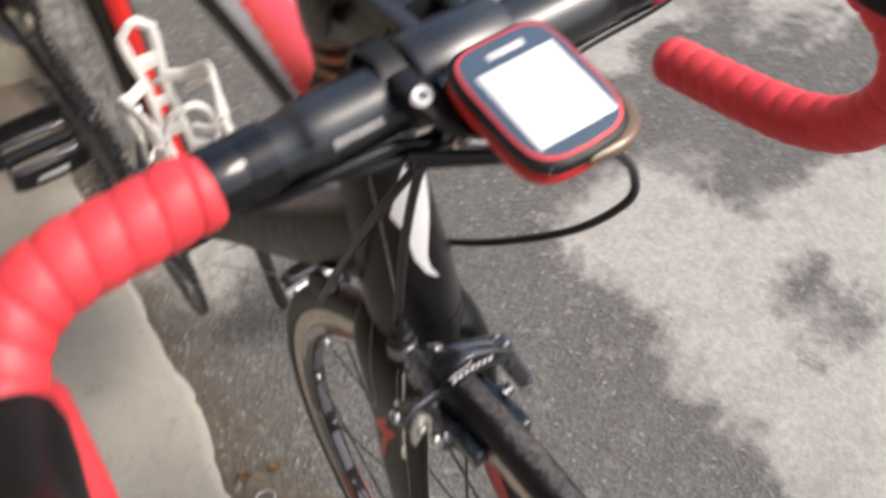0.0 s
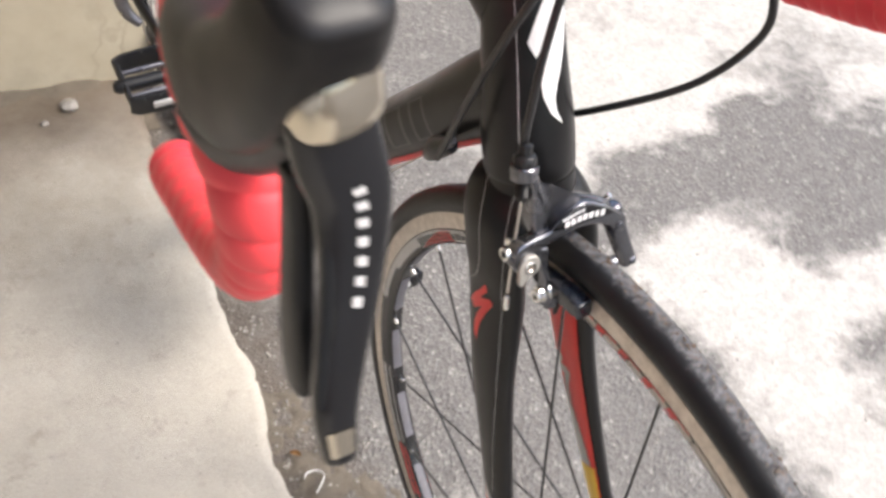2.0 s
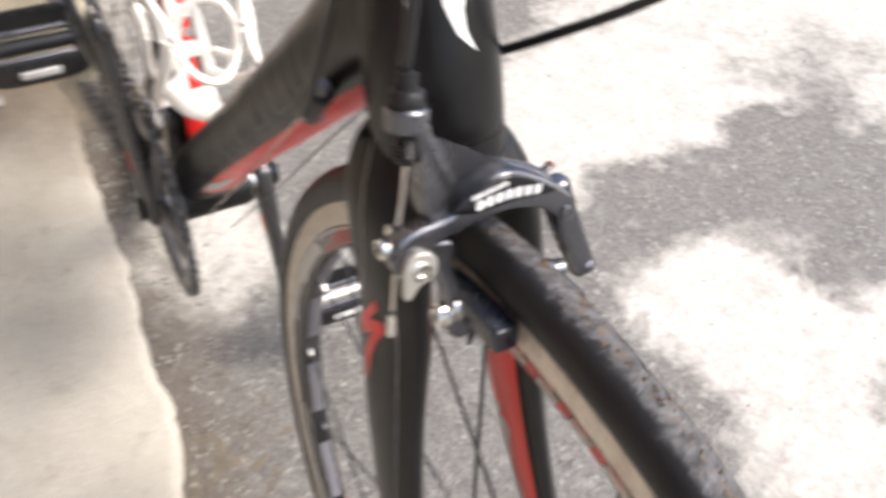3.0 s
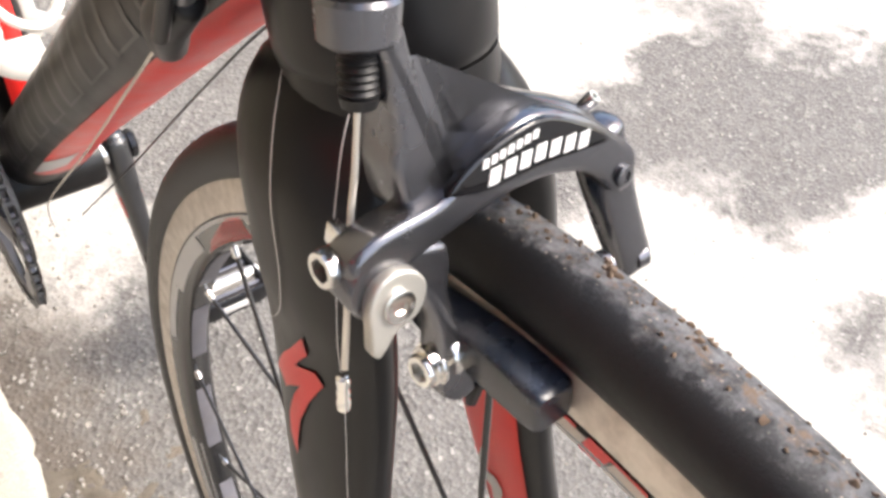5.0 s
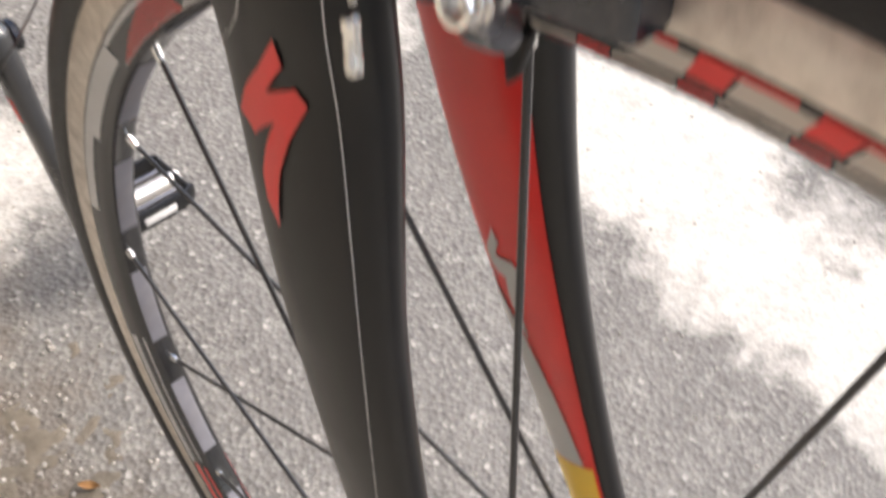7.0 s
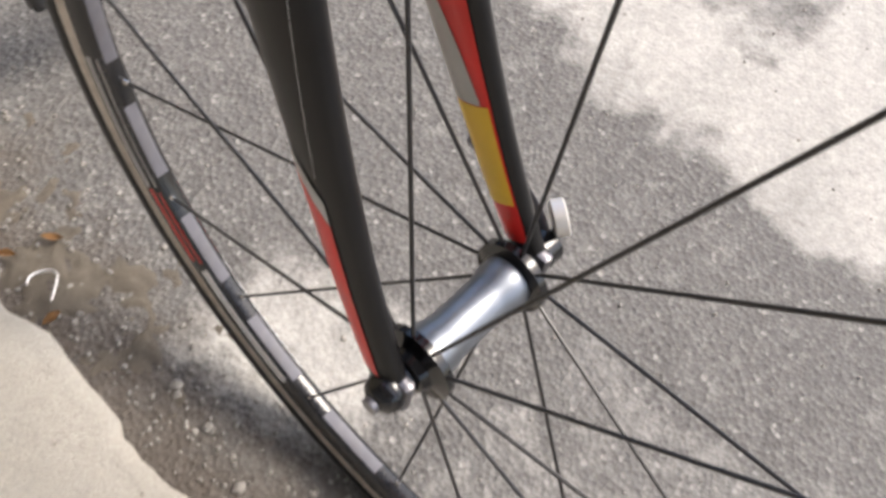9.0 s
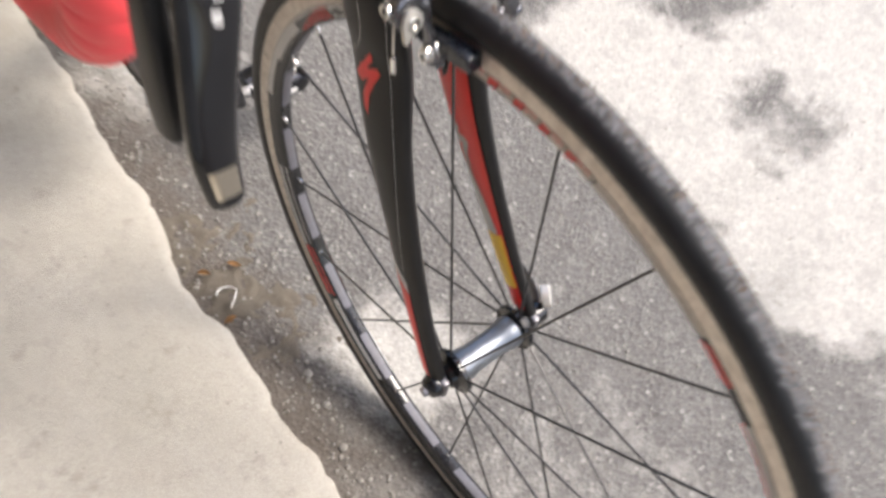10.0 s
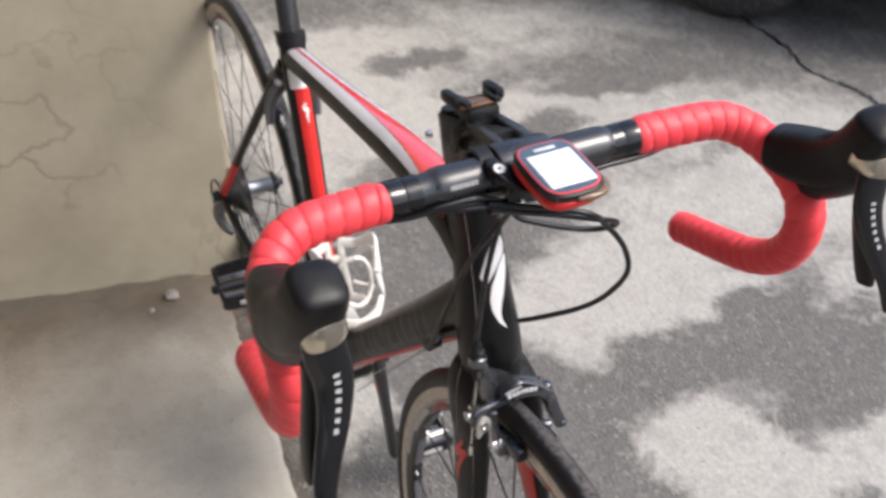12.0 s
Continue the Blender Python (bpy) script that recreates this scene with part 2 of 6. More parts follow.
def concrete_material(name, a, b, dirt, scale=1.0, soil=None):
    n = Nodes(name)
    cloud = n.noise(5.0 * scale, 8, 0.65)
    sand = n.noise(420 * scale, 3, 0.7)
    base = n.mix(n.span(cloud, 0.3, 0.7), a, b)
    base = n.mix(n.span(sand, 0.35, 0.7, 0.0, 0.65), base, tuple(c * 0.72 for c in a))
    base = n.mix(n.span(n.voronoi(130 * scale), 0.06, 0.12, 0.55, 0.0), base, tuple(c * 0.55 for c in a))
    base = n.mix(n.span(n.noise(9.0 * scale, 8, 0.7), 0.55, 0.8, 0.0, 0.4), base, dirt)
    base = n.mix(n.span(n.noise(26 * scale, 10, 0.75), 0.56, 0.68, 0.0, 0.45), base, tuple(c * 0.62 for c in dirt))
    base = n.mix(n.span(n.voronoi(34 * scale), 0.03, 0.07, 0.6, 0.0), base, tuple(c * 0.4 for c in dirt))
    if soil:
        # the slab's colour turns browner, with a ragged start, towards the wall
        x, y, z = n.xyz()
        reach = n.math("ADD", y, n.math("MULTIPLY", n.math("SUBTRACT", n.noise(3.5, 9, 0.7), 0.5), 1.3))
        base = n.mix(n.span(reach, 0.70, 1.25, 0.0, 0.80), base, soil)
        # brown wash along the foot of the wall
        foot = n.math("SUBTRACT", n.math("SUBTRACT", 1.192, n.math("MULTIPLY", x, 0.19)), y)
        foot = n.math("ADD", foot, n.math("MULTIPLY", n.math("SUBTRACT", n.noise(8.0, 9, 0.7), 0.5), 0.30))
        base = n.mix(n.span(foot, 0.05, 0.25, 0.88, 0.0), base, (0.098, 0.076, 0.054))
    n.bump(n.math("ADD", sand, n.math("MULTIPLY", n.noise(40 * scale, 6), 1.5)), 0.7, 0.002)
    return n.set(color=base, rough=0.9)


def wall_material():
    """Old render with hairline cracks and damp stains."""
    n = Nodes("aged_render")
    cloud = n.noise(3.5, 8, 0.65)
    sand = n.noise(500, 3)
    base = n.mix(n.span(cloud, 0.3, 0.7), (0.32, 0.280, 0.203), (0.445, 0.392, 0.295))
    base = n.mix(n.span(n.noise(8, 8, 0.7), 0.55, 0.75, 0.0, 0.5), base, (0.27, 0.245, 0.19))
    warped = n.tree.nodes.new("ShaderNodeVectorMath")
    warped.operation = "ADD"
    wob = n.tree.nodes.new("ShaderNodeTexNoise")
    wob.inputs["Scale"].default_value, wob.inputs["Detail"].default_value = 2.5, 5.0
    n.link(n.coord.outputs["Object"], wob.inputs["Vector"])
    n.link(n.coord.outputs["Object"], warped.inputs[0])
    n.link(wob.outputs["Color"], warped.inputs[1])
    edge = n.voronoi(1.15, "DISTANCE_TO_EDGE", "Distance", warped.outputs[0])
    crack = n.math("MULTIPLY", n.span(edge, 0.0, 0.010, 1.0, 0.0), n.span(n.noise(2.0, 3), 0.45, 0.6))
    base = n.mix(n.math("MULTIPLY", crack, 0.5), base, (0.14, 0.12, 0.09))
    n.bump(n.math("SUBTRACT", n.math("ADD", sand, n.noise(30, 6)), crack), 0.4, 0.0016)
    return n.set(color=base, rough=0.9)


ASPHALT = asphalt_material()
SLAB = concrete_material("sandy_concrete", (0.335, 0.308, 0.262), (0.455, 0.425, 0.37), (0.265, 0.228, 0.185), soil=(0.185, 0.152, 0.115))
WALL = wall_material()
TAPE = tape_material()
TYRE = tyre_material()
TRACK = brake_track_material()
SOIL = concrete_material("dirt", (0.10, 0.085, 0.065), (0.17, 0.14, 0.105), (0.08, 0.068, 0.055), 3.0)
PLASTER = simple("grey_plaster", (0.42, 0.42, 0.42), 0.9, grain=300, relief=0.3)
CRUMB = simple("soil_crumb", (0.10, 0.068, 0.045), 0.9, vary=0.5, relief=0.4)
PEBBLE = simple("pebble", (0.23, 0.212, 0.188), 0.8, vary=0.5, relief=0.4)
SCRAP = simple("white_scrap", (0.75, 0.74, 0.72), 0.5, vary=0.05)
LEAF = simple("dry_leaf", (0.30, 0.16, 0.06), 0.7, vary=0.35)
CAR_PAINT = simple("blue_car_paint", (0.085, 0.14, 0.23), 0.22, vary=0.05, relief=0.0, coat=0.6, dirt=0.1)
BRONZE_LENS = simple("bronze_plastic", (0.15, 0.095, 0.055), 0.14, vary=0.05, relief=0.01)
CAR_TYRE = simple("car_tyre_rubber", (0.022, 0.022, 0.023), 0.7, relief=0.2, dirt=0.3)
CAR_DARK = simple("dark_car_trim", (0.012, 0.012, 0.013), 0.6)


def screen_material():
    """A liquid crystal screen, painted near white for the sky mirrored in it."""
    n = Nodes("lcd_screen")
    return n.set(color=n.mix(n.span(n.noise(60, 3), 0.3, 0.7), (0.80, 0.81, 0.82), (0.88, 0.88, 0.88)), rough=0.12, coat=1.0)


SCREEN = screen_material()


# ---- building tools ----
def part(name, bm, material, parent=None, label="", at=None, sharp=38.0):
    """One mesh object out of a bmesh, under a thing or a part."""
    me = bpy.data.meshes.new(name)
    bmesh.ops.recalc_face_normals(bm, faces=bm.faces)
    bm.to_mesh(me)
    bm.free()
    me.shade_smooth()
    me.set_sharp_from_angle(angle=radians(sharp))
    for m in material if isinstance(material, (list, tuple)) else [material]:
        me.materials.append(m)
    ob = new(name, me)
    if parent:
        ob.parent = parent
    if at:
        ob.location = at
    if label:
        tagged(ob, label)
    return ob


def shared(name, me, parent, matrix=None):
    ob = new(name, me)
    ob.parent = parent
    if matrix:
        ob.matrix_basis = matrix
    return ob


def catmull(rows, per=6):
    """A smooth run of rows through the given ones."""
    p = np.array(rows, float)
    p = np.vstack([2 * p[0] - p[1], p, 2 * p[-1] - p[-2]])
    out = []
    for i in range(1, len(p) - 2):
        a, b, c, d = p[i - 1:i + 3]
        for k in range(per):
            t = k / per
            out.append(0.5 * (2 * b + (c - a) * t + (2 * a - 5 * b + 4 * c - d) * t * t + (3 * b - a - 3 * c + d) * t ** 3))
    out.append(p[-2])
    return np.array(out)


def rings_of(rows, ref=(1, 0, 0), n=16, e=2.0, per=6, lift=0.0, wave=None):
    """Sections along a path. rows: x, y, z, half size along ref, half size across it."""
    p = catmull(rows, per) if per > 1 else np.array(rows, float)
    ref = np.array(ref, float)
    t = np.gradient(p[:, :3], axis=0)
    t /= np.linalg.norm(t, axis=1)[:, None]
    s = np.concatenate([[0], np.cumsum(np.linalg.norm(np.diff(p[:, :3], axis=0), axis=1))])
    th = np.arange(n) * 2 * math.pi / n
    c, d = np.cos(th), np.sin(th)
    c, d = np.sign(c) * np.abs(c) ** (2 / e), np.sign(d) * np.abs(d) ** (2 / e)
    out = []
    for i in range(len(p)):
        side = ref - t[i] * (ref @ t[i])
        side /= np.linalg.norm(side)
        up = np.cross(t[i], side)
        w = wave(s[i], th) if wave else 0.0
        out.append(p[i, :3] + np.outer(c * (p[i, 3] + lift + w), side) + np.outer(d * (p[i, 4] + lift + w), up))
    return np.array(out)


def skin(bm, rings, cap=True, closed=False):
    m, n = len(rings), len(rings[0])
    v = [[bm.verts.new(q) for q in ring] for ring in rings]
    for i in range(m if closed else m - 1):
        a, b = v[i], v[(i + 1) % m]
        for j in range(n):
            bm.faces.new((a[j], a[(j + 1) % n], b[(j + 1) % n], b[j]))
    if cap and not closed:
        bm.faces.new(v[0])
        bm.faces.new(v[-1])
    return bm


def sweep(rows, ref=(1, 0, 0), n=16, e=2.0, per=6, bm=None, wave=None, dome=0.0):
    """A tube along a path, with ends that round off over the length dome (a share of the end size)."""
    rings = rings_of(rows, ref, n, e, per, wave=wave)
    if dome:
        first, last = rings[0].mean(0), rings[-1].mean(0)
        out0 = first - rings[1].mean(0)
        out0 /= np.linalg.norm(out0)
        out1 = last - rings[-2].mean(0)
        out1 /= np.linalg.norm(out1)
        size0 = np.linalg.norm(rings[0] - first, axis=1).mean() * dome
        size1 = np.linalg.norm(rings[-1] - last, axis=1).mean() * dome
        steps = [(0.93, 0.37), (0.75, 0.66), (0.45, 0.89), (0.12, 0.99)]
        pre = [first + (rings[0] - first) * k + out0 * size0 * h for k, h in reversed(steps)]
        post = [last + (rings[-1] - last) * k + out1 * size1 * h for k, h in steps]
        rings = np.array([*pre, *rings, *post])
    return skin(bm or bmesh.new(), rings)


def wire(points, r, n=8, per=8, bm=None):
    return sweep([(*p, r, r) for p in points], ref=(0.31, 0.45, 0.83), n=n, per=per, bm=bm)


def lathe(profile, n=32, bm=None, m=None, closed=False):
    """Turns a profile of (x, r) round the x axis."""
    bm = bm or bmesh.new()
    th = np.arange(n) * 2 * math.pi / n
    rings = [np.stack([np.full(n, x), r * np.cos(th), r * np.sin(th)], 1) for x, r in profile]
    if m:
        rings = [np.array([m @ Vector(q) for q in ring]) for ring in rings]
    return skin(bm, rings, cap=not closed, closed=closed)


def block(size, m=None, bevel=0.002, bm=None, seg=2):
    bm = bm or bmesh.new()
    made = bmesh.ops.create_cube(bm, size=1.0, matrix=(m or Matrix()) @ Matrix.Diagonal((*size, 1)))
    if bevel:
        edges = list({e for v in made["verts"] for e in v.link_edges})
        bmesh.ops.bevel(bm, geom=edges, offset=bevel, segments=seg, profile=0.5, affect="EDGES")
    return bm


def prism(outline, depth, m=None, bevel=0.0, bm=None):
    """An outline in x, y, raised by depth along z, with a bevelled rim."""
    bm = bm or bmesh.new()
    m = m or Matrix()
    low = [bm.verts.new(m @ Vector((x, y, 0))) for x, y in outline]
    high = [bm.verts.new(m @ Vector((x, y, depth))) for x, y in outline]
    k = len(outline)
    rim = [bm.faces.new(low[::-1]), bm.faces.new(high)]
    for i in range(k):
        bm.faces.new((low[i], low[(i + 1) % k], high[(i + 1) % k], high[i]))
    if bevel:
        edges = list({e for f in rim for e in f.edges})
        bmesh.ops.bevel(bm, geom=edges, offset=bevel, segments=2, profile=0.5, affect="EDGES")
    return bm


def round_outline(points, per=5):
    p = np.array([*points[-1:], *points, *points[:2]], float)
    out = []
    for i in range(1, len(p) - 2):
        a, b, c, d = p[i - 1:i + 3]
        for k in range(per):
            t = k / per
            out.append(tuple(0.5 * (2 * b + (c - a) * t + (2 * a - 5 * b + 4 * c - d) * t * t + (3 * b - a - 3 * c + d) * t ** 3)))
    return out


def pillow(outline, depth, m, edge):
    """An outline raised along z whose front and back rims round off over the width edge."""
    p = np.array(outline, float)
    area = 0.5 * np.sum(p[:, 0] * np.roll(p[:, 1], -1) - np.roll(p[:, 0], -1) * p[:, 1])
    t = np.roll(p, -1, 0) - np.roll(p, 1, 0)
    t /= np.linalg.norm(t, axis=1)[:, None]
    inward = np.stack([-t[:, 1], t[:, 0]], 1) * (1 if area > 0 else -1)
    rows = [(k, depth - h) for k, h in ((1.35, -0.02), (1.0, 0.0), (0.62, 0.08), (0.30, 0.27), (0.08, 0.58), (0.0, 1.0))]
    rings = []
    for k, h in rows:
        rings.append((k, depth - edge * (depth - h)))
    rings += [(0.0, edge * 0.6), (0.30, edge * 0.15), (0.8, 0.0)]
    out = []
    for k, z in rings:
        q = p + inward * edge * k
        out.append(np.array([m @ Vector((x, y, z)) for x, y in q]))
    bm = skin(bmesh.new(), out)
    caps = [f for f in bm.faces if len(f.verts) > 4]
    bm.normal_update()
    bmesh.ops.triangulate(bm, faces=caps, ngon_method="EAR_CLIP")
    return bm


def aim(at, toward, roll_ref=(0, 0, 1)):
    """A frame at a point whose x axis runs toward a direction."""
    x = Vector(toward).normalized()
    z = Vector(roll_ref)
    z = (z - x * z.dot(x)).normalized()
    y = z.cross(x)
    m = Matrix((x, y, z)).transposed().to_4x4()
    m.translation = at
    return m


def bolt(at, toward, r=0.004, h=0.004, socket=0.5, bm=None, n=24):
    """A socket-head bolt whose head looks toward a direction."""
    bm = bm or bmesh.new()
    m = aim(at, toward)
    th = np.arange(n) * 2 * math.pi / n
    hexr = r * socket / np.cos((th % (math.pi / 3)) - math.pi / 6) * 0.93
    prof = [(-0.001, np.full(n, r * 0.98)), (h * 0.8, np.full(n, r)), (h, np.full(n, r * 0.88)), (h, hexr), (h * 0.35, hexr * 0.96)]
    rings = [np.array([m @ Vector((x, rr * math.cos(a), rr * math.sin(a))) for rr, a in zip(rs, th)]) for x, rs in prof]
    return skin(bm, rings)


def surface(rows, ref=(1, 0, 0), e=2.0, per=6, lift=0.0003, n=64):
    """The skin of a sweep as a function of the share u along it and the angle round it."""
    rings = rings_of(rows, ref, n, e, per, lift)

    def at(u, degrees):
        i = min(max(u, 0.0), 0.9999) * (len(rings) - 1)
        j = (degrees / 360.0 * n) % n
        i0, j0 = int(i), int(j)
        fi, fj = i - i0, j - j0
        a = rings[i0][j0 % n] * (1 - fj) + rings[i0][(j0 + 1) % n] * fj
        b = rings[i0 + 1][j0 % n] * (1 - fj) + rings[i0 + 1][(j0 + 1) % n] * fj
        return Vector(a * (1 - fi) + b * fi)
    return at


def patch(surf, u0, u1, a0, a1, nu=16, na=8, bm=None, slant=0.0):
    """A painted field on a skin between two shares and two angles."""
    bm = bm or bmesh.new()
    v = [[bm.verts.new(surf(u0 + (u1 - u0) * i / nu + slant * (j / na - 0.5), a0 + (a1 - a0) * j / na)) for j in range(na + 1)] for i in range(nu + 1)]
    for i in range(nu):
        for j in range(na):
            bm.faces.new((v[i][j], v[i][j + 1], v[i + 1][j + 1], v[i + 1][j]))
    return bm


def decal(surf, outline, u0, u1, a0, a1, bm=None, cuts=2):
    """A painted shape, drawn in the unit square, laid on a skin."""
    flat = bmesh.new()
    flat.faces.new([flat.verts.new((x, y, 0)) for x, y in outline])
    flat.normal_update()
    bmesh.ops.triangulate(flat, faces=flat.faces, ngon_method="EAR_CLIP")
    for _ in range(cuts):
        bmesh.ops.subdivide_edges(flat, edges=flat.edges, cuts=1, use_grid_fill=True)
        bmesh.ops.triangulate(flat, faces=flat.faces)
    for v in flat.verts:
        v.co = surf(u0 + (u1 - u0) * v.co.y, a0 + (a1 - a0) * v.co.x)
    if bm:
        me = bpy.data.meshes.new("flat")
        flat.to_mesh(me)
        flat.free()
        bm.from_mesh(me)
        bpy.data.meshes.remove(me)
        return bm
    return flat


# a pointed double curve, drawn in the unit square from its upper tip
BOLT_S = [(.50, 0), (.59, .13), (.36, .245), (.56, .262), (.82, .255), (1.0, .355), (.92, .45), (.79, .54), (.68, .66), (.66, 1.0), (.48, .82), (.40, .68), (.40, .57),
          (.46, .50), (.50, .43), (.22, .425), (.04, .36), (0, .26), (.09, .19), (.32, .107)]


def strip(surf, rows, width, n=8):
    """A thin painted line on a skin through points (u, angle)."""
    bm = bmesh.new()
    line = catmull([(u, a, 0.0) for u, a in rows], n)
    v = [[bm.verts.new(surf(u, a - width / 2)), bm.verts.new(surf(u, a + width / 2))] for u, a, _ in line]
    for a, b in zip(v, v[1:]):
        bm.faces.new((a[0], a[1], b[1], b[0]))
    return bm


def mirror(rows):
    return [(-r[0], *r[1:]) for r in rows]


# ---- ground, slab and wall ----
def displaced_grid(x0, x1, y0, y1, step, height):
    bm = bmesh.new()
    nx, ny = int((x1 - x0) / step), int((y1 - y0) / step)
    v = [[bm.verts.new((x0 + (x1 - x0) * i / nx, y0 + (y1 - y0) * j / ny, height(x0 + (x1 - x0) * i / nx, y0 + (y1 - y0) * j / ny)))
          for j in range(ny + 1)] for i in range(nx + 1)]
    for i in range(nx):
        for j in range(ny):
            bm.faces.new((v[i][j], v[i + 1][j], v[i + 1][j + 1], v[i][j + 1]))
    return bm


def ground_height(x, y):
    return -0.0035 + 0.0025 * noise.noise((x * 3, y * 3, 1)) + 0.0012 * noise.noise((x * 22, y * 22, 4))


def build_ground():
    """One sheet: fine near the bicycle, wide out to the horizon."""
    xs = np.concatenate([[-600, -80, -20, -6], np.arange(-1.6, 2.61, 0.03), [4, 8, 20, 80, 600]])
    ys = np.concatenate([[-600, -80, -20, -6], np.arange(-1.2, 3.01, 0.03), [4, 8, 20, 80, 600]])
    bm = bmesh.new()
    v = [[bm.verts.new((x, y, ground_height(x, y))) for y in ys] for x in xs]
    for i in range(len(xs) - 1):
        for j in range(len(ys) - 1):
            bm.faces.new((v[i][j], v[i + 1][j], v[i + 1][j + 1], v[i][j + 1]))
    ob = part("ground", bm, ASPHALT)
    return tagged(ob, "worn dark grey asphalt yard with pale cement patches and stains", "ground", kind="structure")


def slab_edge(y):
    """Where the concrete slab ends and the asphalt begins."""
    base = -0.119 + 0.055 * y
    base += 0.012 * noise.noise((y * 9, 3.3, 0)) + 0.006 * noise.noise((y * 40, 7.7, 0))
    bite = math.exp(-((y - 0.38) / 0.06) ** 2)
    return base - 0.022 * bite


def build_slab():
    bm = bmesh.new()
    rows = []
    for y in np.arange(-3.0, 1.95, 0.012):
        xe = slab_edge(y)
        jag = 0.004 * noise.noise((y * 90, 1.2, 0))
        lip = 0.014 + 0.003 * noise.noise((y * 14, 5.1, 0))
        line = [(xe + 0.006 + jag, y, -0.03), (xe + 0.003 + jag, y, lip * 0.55), (xe - 0.003, y, lip * 0.92), (xe - 0.012, y, lip + 0.001)]
        for k in range(1, 30):
            x = xe - 0.012 - 0.04 * k
            line.append((x, y, lip + 0.001 + 0.004 * noise.noise((x * 4, y * 4, 2)) + 0.0015 * k / 10))
        line.append((-6.0, y, lip + 0.01))
        rows.append([bm.verts.new(q) for q in line])
    for a, b in zip(rows, rows[1:]):
        for k in range(len(a) - 1):
            bm.faces.new((a[k], a[k + 1], b[k + 1], b[k]))
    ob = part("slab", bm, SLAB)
    return tagged(ob, "pale sandy concrete slab with a broken edge beside the asphalt", "pavement", kind="structure")


WALL_CORNER, WALL_U, WALL_V = Vector((0.010, 1.190, 0)), Vector((-0.982, 0.187, 0)), Vector((0.187, 0.982, 0))


def build_wall():
    """A thick rendered wall end with rounded arrises."""
    bm = bmesh.new()
    outline = []
    r = 0.012
    for a in range(0, 91, 15):
        q = WALL_CORNER + WALL_U * (r - r * math.sin(radians(a))) + WALL_V * (r - r * math.cos(radians(a)))
        outline.append((q.x, q.y))
    far = WALL_CORNER + WALL_V * 2.4
    farther = far + WALL_U * 4.0
    near = WALL_CORNER + WALL_U * 4.0
    outline += [(far.x, far.y), (farther.x, farther.y), (near.x, near.y)]
    levels = [-0.05, 0.0, 0.05, 0.12, 0.3, 0.8, 1.6, 2.6]
    rows = []
    for z in levels:
        foot = 0.010 * math.exp(-max(z, 0) / 0.06)
        rows.append([bm.verts.new((x + WALL_V.x * -foot, y - WALL_V.y * foot, z)) for x, y in outline])
    n = len(outline)
    for a, b in zip(rows, rows[1:]):
        for i in range(n):
            bm.faces.new((a[i], a[(i + 1) % n], b[(i + 1) % n], b[i]))
    bm.faces.new(rows[0])
    bm.faces.new(rows[-1])
    ob = part("wall", bm, WALL)
    return tagged(ob, "old yellowish rendered wall with hairline cracks and damp stains", "wall", kind="structure")


def build_sky_blockers():
    """Unseen wall and roof added behind and above the slab to block sky light."""
    ob = part("wall_unseen", block((0.2, 8.0, 2.6), Matrix.Translation((-2.7, -1.5, 1.3)), 0.01), PLASTER)
    tagged(ob, "plain grey unseen wall added behind the slab to block the sky", "wall", kind="structure")
    ob = part("ceiling", block((2.3, 8.0, 0.14), Matrix.Translation((-1.65, -1.5, 2.66)), 0.01), PLASTER)
    tagged(ob, "plain grey unseen roof added above the slab to block the sky", "ceiling", kind="structure")


build_ground()
build_slab()
build_wall()
build_sky_blockers()


# ---- the road bicycle ----
HUB = Vector((0.0, 0.0, 0.3365))
REAR = Vector((0.0, 1.000, 0.3365))
BB = Vector((0.0, 0.575, 0.272))
STEER = Vector((0.0, 0.2924, 0.9563))


def on_axis(z, dy=0.0):
    """A point on the steering axis at a height."""
    return Vector((0.0, 0.148 + (z - 0.672) * 0.3057 + dy, z))


def back(rows):
    """The rear half of the frame, drawn out to the rear axle."""
    return [(r[0], r[1] + float(np.interp(r[1], [0.56, 0.60, 0.70, 0.96], [0.015, 0.012, 0.004, 0.038])), *r[2:]) for r in rows]


bike = new("road_bicycle")
bike.empty_display_size = 0.1
tagged(bike, "matte black carbon road bicycle with red bar tape and decals", "bicycle")

# the steering column leans a little toward the yard
HEAD_ROWS = [(0.0012 + 0.0038 * (0.827 - z) / 0.152, *on_axis(z)[1:], a, b) for z, a, b in
             ((0.6748, 0.0284, 0.0300), (0.680, 0.0290, 0.0306), (0.705, 0.0285, 0.0310), (0.740, 0.0250, 0.0290), (0.775, 0.0230, 0.0270), (0.800, 0.0225, 0.0255),
              (0.821, 0.0240, 0.0255), (0.827, 0.0230, 0.0245))]
DOWN_ROWS = [(0, 0.158, 0.732, 0.020, 0.031), (0, 0.190, 0.702, 0.0235, 0.030), (0, 0.245, 0.645, 0.0255, 0.0270), (0, 0.350, 0.536, 0.0265, 0.026),
             (0, 0.460, 0.422, 0.0275, 0.026), (0, 0.545, 0.330, 0.031, 0.028), (0, 0.578, 0.290, 0.033, 0.026)]
TOP_ROWS = [(0, 0.182, 0.7760, 0.021, 0.026), (0, 0.222, 0.7900, 0.0235, 0.0235), (0, 0.320, 0.7900, 0.0225, 0.0195), (0, 0.450, 0.7700, 0.020, 0.0165),
            (0, 0.580, 0.7470, 0.0175, 0.0150), (0, 0.685, 0.7290, 0.0165, 0.0145), (0, 0.702, 0.7260, 0.015, 0.0135)]
